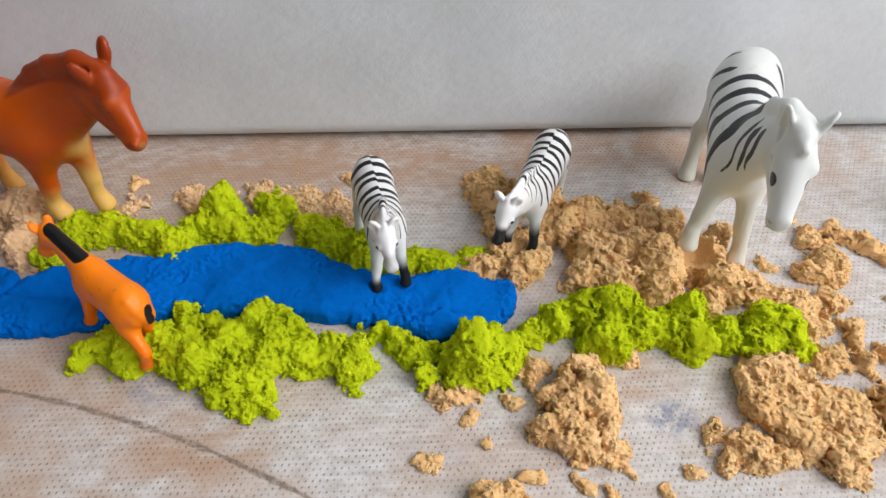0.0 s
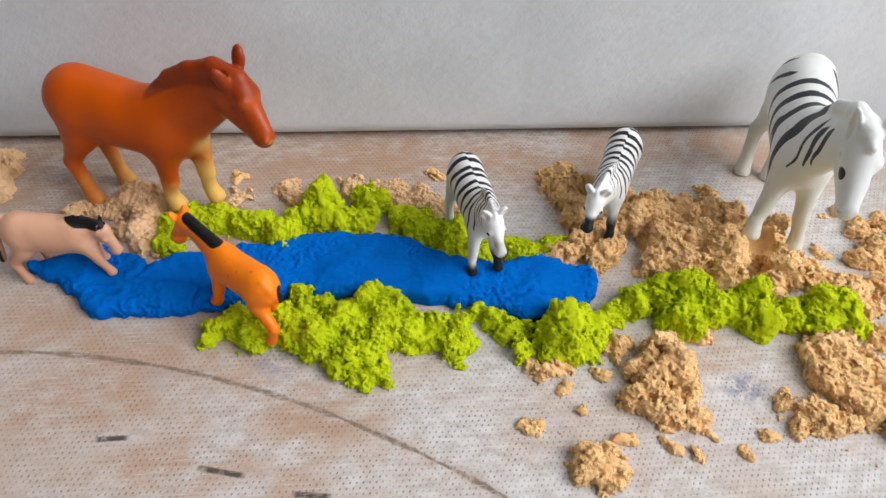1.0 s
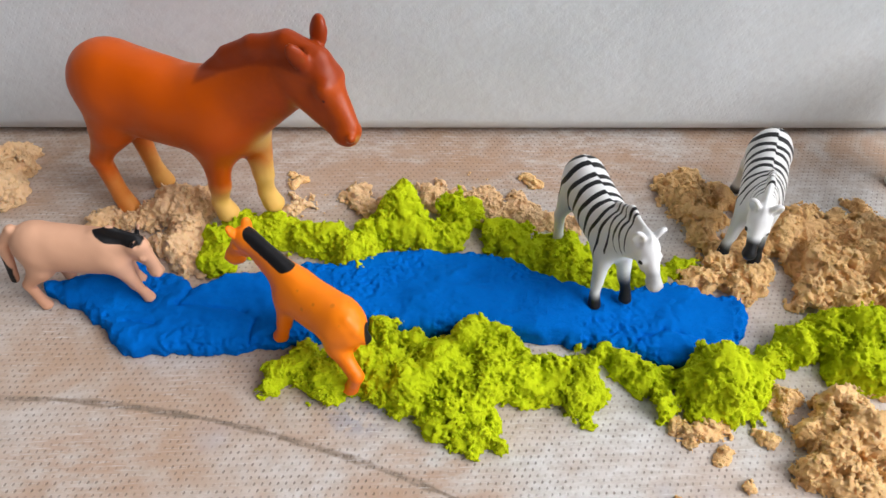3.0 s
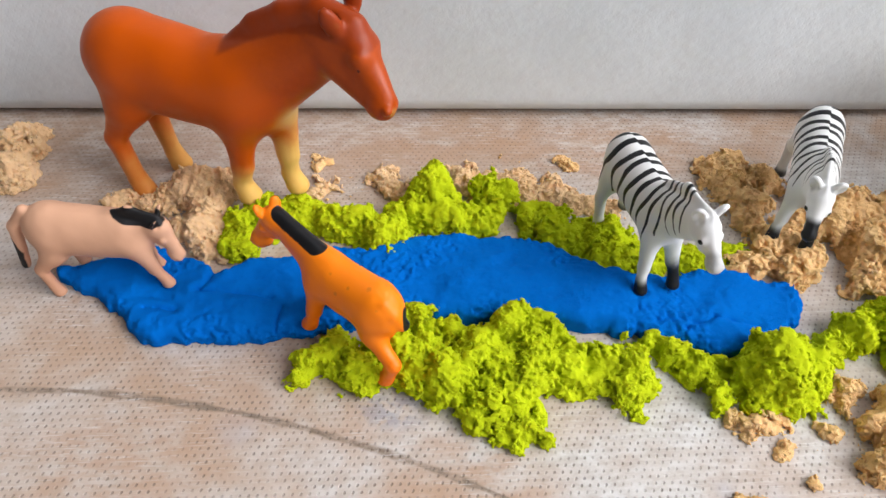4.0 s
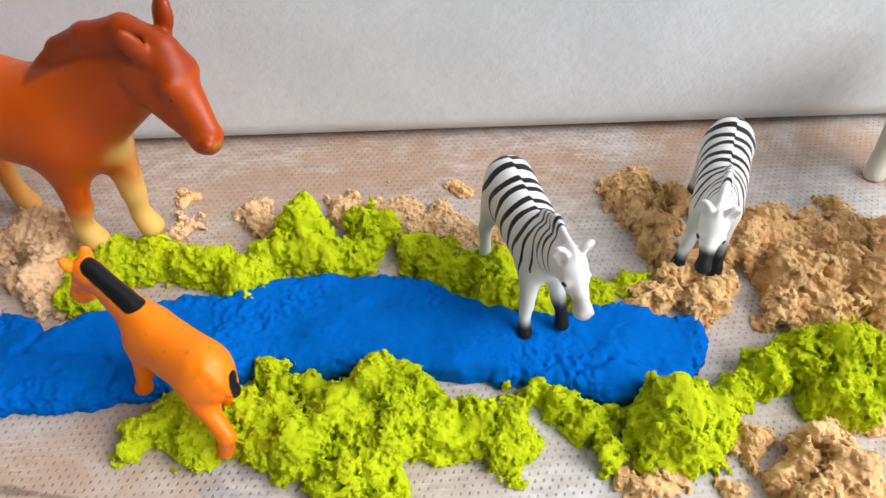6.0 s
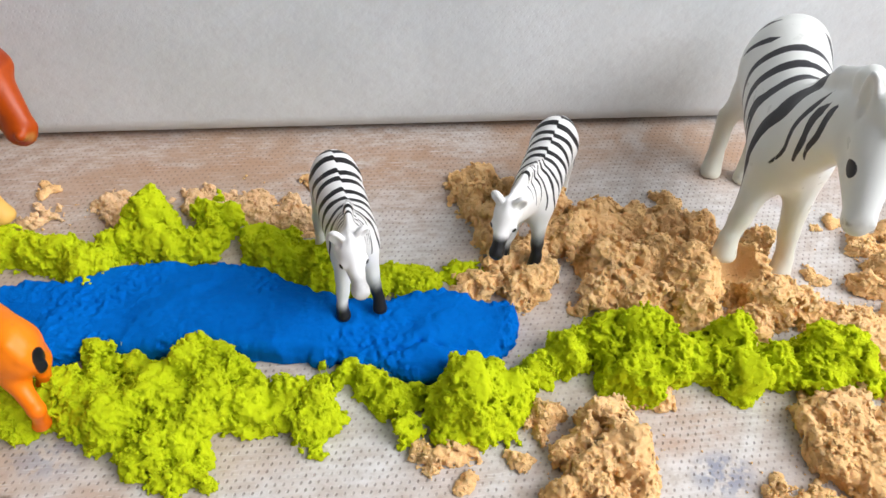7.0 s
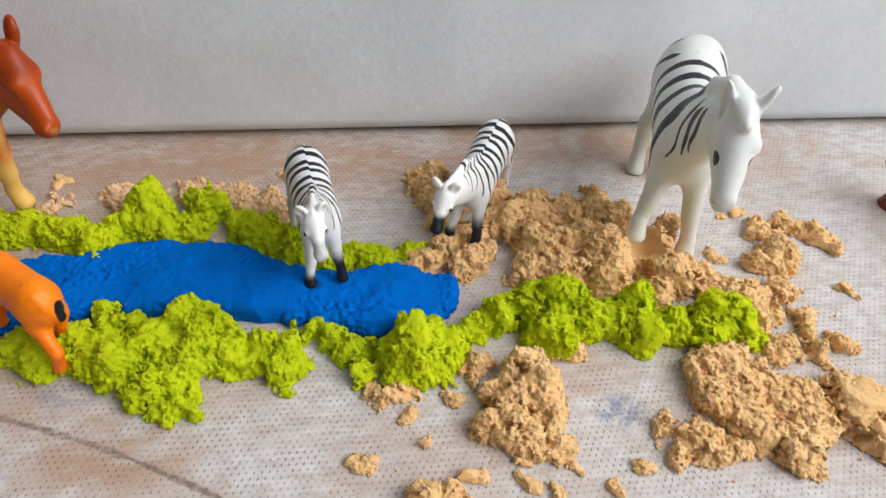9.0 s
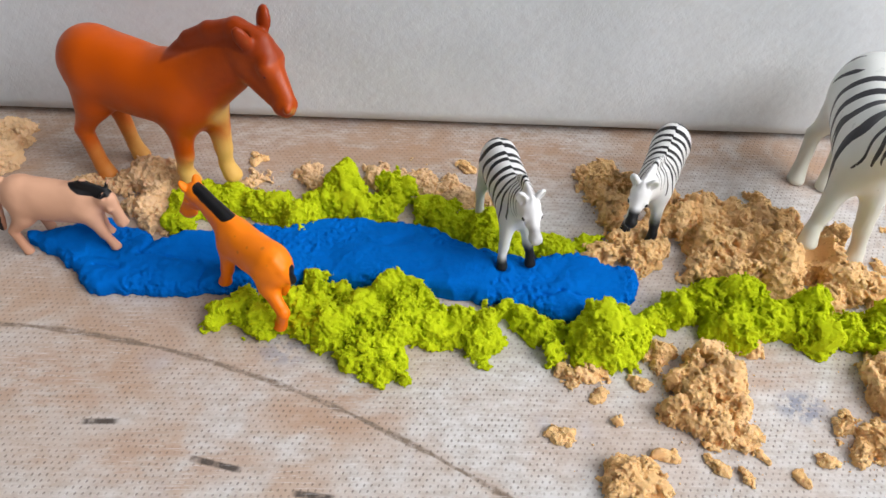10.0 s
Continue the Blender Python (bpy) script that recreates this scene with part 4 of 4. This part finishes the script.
def big_zebra():
    def marks(v):
        x, y, z = v.T
        # each stripe: x and z at its upper end, x and z at its lower end, half its width, and the bow between
        ink = np.full(len(v), -3.0)
        for x0, z0, x1, z1, w, bow, side in (
                (2.0, 52.0, -5, 34, 1.5, 0, -1), (10.0, 51.5, 5.5, 42, 1.3, 0, -1), (16.5, 55, 19.5, 28, 1.4, -1.5, -1), (23.0, 55, 28, 25, 1.5, -1.5, -1), (29.5, 56, 36, 25, 1.7, -1.0, -1),
                (29.5, 45.5, 30, 33, 1.0, 0, -1), (42.0, 62, 41.5, 33, 2.9, -0.8, -1), (38.5, 58, 40.0, 47, 1.0, 0, -1), (50.5, 62, 48.5, 40, 1.0, 0, -1), (54.5, 61.5, 53.0, 45, 1.5, 0, -1), (58.5, 63.5, 56, 48, 1.2, 0, -1),
                (41.5, 37, 44.5, 25, 1.0, 0, -1), (16.5, 55, 16.5, 40, 1.2, 0, 1), (5.5, 52, 7, 41, 1.1, 0, 1), (-1, 51, -1, 40, 1.0, 0, 1), (23.0, 55, 24, 38, 1.2, 0, 1), (29.5, 56, 32, 38, 1.3, 0, 1), (44, 62, 43, 44, 1.6, 0, 1), (52, 62, 51, 46, 1.2, 0, 1),
                (57.6, 63, 56.5, 51, 1.3, 0, 1)):
            s = (z0 - z) / (z0 - z1)
            mid = x0 + (x1 - x0) * s + bow * 4 * s * (1 - s)
            wide = w * np.minimum(np.clip(1.12 - s, 0, 1) ** 0.6, np.clip(s * 5 + (0.8 if z0 > 54 and x0 < 40 else 0.2), 0, 1))
            here = (s > -0.15) & (s < 1.1) & ((y * side > 0) if side else True)
            ink = np.maximum(ink, np.where(here, wide - np.abs(x - mid - 0.5 * np.sin(z * 0.45 + x0)), -3))
        ink = np.where(np.linalg.norm(v - np.array((66, 5.5, 63)), axis=1) < 7.5, -2, ink)
        for s in (1, -1):
            ink = np.maximum(ink, ball_ink(v, (70.0, 6.2 + s * 3.6, 57.0), 2.1))
        return {"ink": ink, "tone": smooth(34, 14, z), "shade": np.maximum(0.35 * smooth(6, 3.5, np.linalg.norm(v - np.array((77.5, 6.3, 46.5)), axis=1)), 0.9 * smooth(0.2, -0.6, -ball_ink(v, (78.2, 5.4 - 2.2, 48.8), 1.2)))}
    def skull(form):
        form.ball((61.0, 5.4, 63.5), 7.8, 0.68, 1.5)
        form.cone((65.6, 6.0, 61.6), 5.4, (75.0, 6.3, 50.5), 3.2, 0.96, 1.2)
        form.cone((62.5, 5.4, 57.0), 5.8, (71.5, 6.0, 51.0), 3.6, 0.86, 1.2)
        form.ball((75.0, 6.4, 48.5), 3.6, 0.92, 1.0)
        form.ball((73.0, 6.3, 47.2), 2.6, 0.92, 0.8)
        for s in (1, -1):
            form.ball((67.6, 7.1 + s * 2.9, 60.6), 2.1, 1.0, 2.2)
            form.ball((77.0, 6.4 + s * 1.9, 49.4), 1.2, 1.0, 0.6)
        form.cone((38, 0, 55.0), 2.4, (46.5, 0.4, 63.0), 2.6, 0.62, 0.9)
        form.cone((46.5, 0.4, 63.0), 2.6, (56.5, 2.6, 69.0), 3.2, 0.70, 0.9)
        form.cone((56.5, 2.6, 69.0), 3.2, (65.0, 5.4, 68.2), 3.3, 1.0, 0.9)
        form.cone((65.0, 5.4, 68.2), 2.6, (69.2, 6.6, 66.6), 1.5, 1.0, 0.7)
    m = paint_material("big_zebra_paint", (0.74, 0.76, 0.73), (0.67, 0.67, 0.58), rough=0.33, stain=(0.62, 0.60, 0.48), black=(0.03, 0.03, 0.035), grey=(0.35, 0.34, 0.28))
    equine("toy_zebra", (164.3, 225), -110.0, ((4.0, -9.5, 0.2), (4.5, 0.5, 0.2), (49.8, -8.4, 9.0), (44.5, 8.6, 1.0)),
           ((5, -1.4, 40.2), 13.5, (36, 0, 38.5), 13.0, 0.80), ((40, 0, 43), 12.2, (57, 2.5, 59), 7.8), ((62, 4.0, 63), 6.9, (76, 5.0, 49.5), 3.9),
           (((62.6, 8.6, 65.0), (62.4, 12.0, 74.8), 2.3, 0.35, 1.0, 0.1), ((63.4, 2.2, 64.6), (62.4, 0.4, 74.4), 2.2, 0.6, -0.8, 0.1)), m,
           "large cream-white toy zebra with broad dark stripes", "toy zebra", 0.75, 1.75,
           tail=(((-5, -1, 44), 2.4, (-7.5, -1, 32), 2.4), ((-7.5, -1, 32), 2.4, (-6, -1, 18), 1.6)), leg=3.05, marks=marks, skull=skull)


def pink_horse():
    def marks(v):
        x, y, z = v.T
        q = (v - np.array((24.4, -2.0, 27.0))) @ np.array(((0.98, 0, -0.17), (0, 1, 0), (0.17, 0, 0.98))).T
        ink = 1.0 - np.sqrt((q[:, 0] / 6.8) ** 2 + (q[:, 1] / 8) ** 2 + (q[:, 2] / 2.0) ** 2)
        ink = np.maximum(ink * 2.4, np.where((x < -5.5), 1.0 - np.abs(x + 9.0) * 0.6 - np.abs(z - 11) * 0.12, -3))
        return {"ink": ink, "tone": smooth(20, 6, z)}
    m = paint_material("pink_horse_paint", (0.66, 0.37, 0.235), (0.60, 0.31, 0.19), rough=0.5, stain=(0.70, 0.41, 0.27))
    equine("toy_horse", (-108, 179.5), -5.7, ((-1.0, -4.0, 0.2), (3.0, 4.5, 3.5), (27.5, -2.8, 5.0), (23.5, 3.4, 4.5)),
           ((3.5, 0, 20.0), 7.4, (19.5, 0, 19.6), 6.8, 0.76), ((20.5, 0, 20.6), 5.8, (27.0, -0.5, 22.8), 3.5), ((28.4, -0.6, 23.2), 3.4, (32.0, -1.4, 15.2), 1.9),
           (((28.4, 1.2, 25.0), (29.2, 2.4, 27.8), 1.15), ((28.6, -2.2, 24.8), (29.6, -3.4, 27.4), 1.15)), m,
           "dusty pink toy horse with a black painted mane", "toy horse", 0.4, 0.85, leg=1.6,
           tail=(((-3.0, 0, 25.5), 1.5, (-7.0, 0, 20), 1.6), ((-7.0, 0, 20), 1.6, (-9.0, 0, 6), 1.2)), mane=1.5, marks=marks)


def orange_horse():
    def marks(v):
        x, y, z = v.T
        a, b = np.array((24.5, 0, 30.0)), np.array((35.2, 0, 33.6))
        t = np.clip((v - a) @ (b - a) / ((b - a) @ (b - a)), 0, 1)
        ink = 2.3 - np.linalg.norm((v - a - t[:, None] * (b - a)) * np.array((1, 1.0, 0.8)), axis=1)
        ink = np.maximum(ink, np.where(x < 2.6, 2.0 - np.linalg.norm((v - np.array((-0.2, -2.0, 21.6))) * np.array((0.8, 0.9, 0.5)), axis=1), -3))
        chips = np.full(len(v), -3.0)
        for spot, r in (((8, 1.5, 29.2), 0.7), ((12.5, 3.5, 28.0), 0.6), ((6.0, -2.0, 29.0), 0.5), ((15.0, 5.0, 25.5), 0.6), ((4.0, 4.0, 27.0), 0.6), ((18, 3.0, 28.3), 0.45)):
            chips = np.maximum(chips, ball_ink(v, spot, r))
        return {"ink": ink, "tone": smooth(22, 6, z), "shade": 0.4 * smooth(-0.4, 0.3, chips)}
    m = paint_material("orange_horse_paint", (0.95, 0.225, 0.005), (0.94, 0.185, 0.004), rough=0.40, stain=(0.85, 0.19, 0.006))
    equine("toy_horse", (-22, 147), 139.6, ((1.0, 4.1, 3.5), (8.0, -2.4, 5.0), (24.5, 4.5, 5.5), (25.5, -4.0, 6.0)),
           ((8.0, 0, 22), 7.2, (21.5, 0, 22), 6.9, 0.78), ((22, 0, 24), 5.8, (35.5, 0, 30), 3.8), ((37.5, 0.2, 30.5), 3.7, (43, 1.0, 21.5), 2.4),
           (((37.8, -0.8, 32.6), (38.6, -1.4, 36.0), 1.35), ((39.2, 2.0, 31.6), (40.6, 3.0, 34.8), 1.35)), m,
           "bright orange toy horse with black mane and tail tip", "toy horse", 0.4, 0.88,
           tail=(((4.0, 1.4, 27.2), 1.3, (1.9, 0.8, 24.6), 1.6), ((1.9, 0.8, 24.6), 1.6, (0.6, -0.9, 20.4), 1.6)), leg=2.0, marks=marks)


brown_horse()
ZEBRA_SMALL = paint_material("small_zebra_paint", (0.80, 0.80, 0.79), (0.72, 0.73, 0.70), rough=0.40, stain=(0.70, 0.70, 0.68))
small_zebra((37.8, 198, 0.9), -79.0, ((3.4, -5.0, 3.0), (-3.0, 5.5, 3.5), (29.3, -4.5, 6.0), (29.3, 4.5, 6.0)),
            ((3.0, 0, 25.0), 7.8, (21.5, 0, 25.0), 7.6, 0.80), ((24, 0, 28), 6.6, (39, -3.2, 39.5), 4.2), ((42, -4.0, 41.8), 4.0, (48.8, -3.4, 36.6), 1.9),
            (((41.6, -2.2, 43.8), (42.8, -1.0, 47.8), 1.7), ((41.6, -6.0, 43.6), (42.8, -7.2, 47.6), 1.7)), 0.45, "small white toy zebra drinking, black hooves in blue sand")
small_zebra((102.2, 220.8), -115.3, ((5.0, 4.0, 2.0), (3.0, -4.0, 1.0), (38.5, -4.5, 5.5), (39.5, 4.3, 5.5)),
            ((10.5, 0, 22.8), 7.8, (31, 0, 22.5), 7.5, 0.80), ((33, 0, 25.2), 6.4, (50.5, -1.2, 33), 4.2), ((54.5, -2.0, 35), 4.0, (61.5, -1.8, 29.2), 1.9),
            (((54.1, 0.0, 37.2), (55.4, 1.2, 41.2), 1.7), ((54.1, -4.0, 37.0), (55.4, -5.2, 41.0), 1.7)), 1.0, "small white toy zebra with black muzzle, feet in tan sand", 8.0)
big_zebra()
pink_horse()
orange_horse()


def rod(name, a, b, r, root):
    """A round-ended plastic rod, in mm."""
    form = Form()
    form.cone(a, r, b, r * 0.96, 1.0, 0.5)
    lo, hi = form.bounds()
    p, shape = grid(lo, hi, 0.4)
    verts, quads = net(form.field(p).reshape(shape), lo, 0.4)
    ob = mesh_from(name, verts * 0.001, quads, BROWN)
    ob.parent = root
    return ob


def fence():
    root = new("toy_fence")
    root.matrix_world = pose(0.2418, 0.2, 0, 0, 0, math.degrees(math.atan2(-1.83, 1.0)))
    tagged(root, "dark red-brown plastic toy fence on an oval foot", "toy fence")
    for x in (0.0, 0.046):
        form = Form()
        form.cone((x * 1000, 0, 0.6), 5.2, (x * 1000, 0, 1.4), 4.4, 1.0, 1.0)
        form.cone((x * 1000, 0, 2.0), 2.6, (x * 1000, 0, 5.0), 1.7, 1.0, 2.5)
        lo, hi = form.bounds()
        p, shape = grid(lo, hi, 0.5)
        f = np.maximum(form.field(p), np.maximum(0.02 - p[:, 2], p[:, 2] - 4.5))
        verts, quads = net(f.reshape(shape), lo, 0.5)
        ob = mesh_from("foot", verts * 0.001, quads, BROWN)
        ob.parent = root
        rod("post", (x * 1000, 0, 3), (x * 1000, 0, 36.5), 1.75, root)
    for z in (13.0, 21.2, 29.6):
        rod("rail", (-8.6, 2.0, z), (54.6, 2.0, z), 1.65, root)


fence()


def loose_grains():
    """Single grains of sand strewn over the cloth near the heaps."""
    rng = np.random.default_rng(5)
    heaps = np.array(SAND_CENTRE + SAND_SLAB + SAND_FRONT + SAND_LOW_TRAIL + SAND_TRAIL + SAND_FAR_RIGHT + SAND_BACK_MID + SAND_BACK_LEFT + SAND_CAKE + SAND_BOTTOM)
    at = heaps[rng.integers(len(heaps), size=900)]
    xy = at[:, :2] + rng.normal(0, 1, (900, 2)) * (at[:, 2:3] * 0.9 + 2.5)
    xy = xy[xy[:, 1] < 240]
    r = 0.22 * np.exp(rng.normal(0, 0.45, len(xy)))
    v = ICO_VERTS[None] * rng.uniform(0.6, 1.3, (len(xy), len(ICO_VERTS), 1)) * r[:, None, None]
    v = v + np.concatenate([xy, r[:, None] * 0.7], 1)[:, None]
    v[:, :, 2] = np.maximum(v[:, :, 2], 0.03)
    f = ICO_FACES[None] + (np.arange(len(xy)) * len(ICO_VERTS))[:, None, None]
    ob = mesh_from("loose_sand_grains", v.reshape(-1, 3) * 0.001, np.zeros((0, 4), np.int32), SAND, None, f.reshape(-1, 3))
    tagged(ob, "scattered loose grains of tan sand on cloth", "sand grains", kind="stuff")


loose_grains()
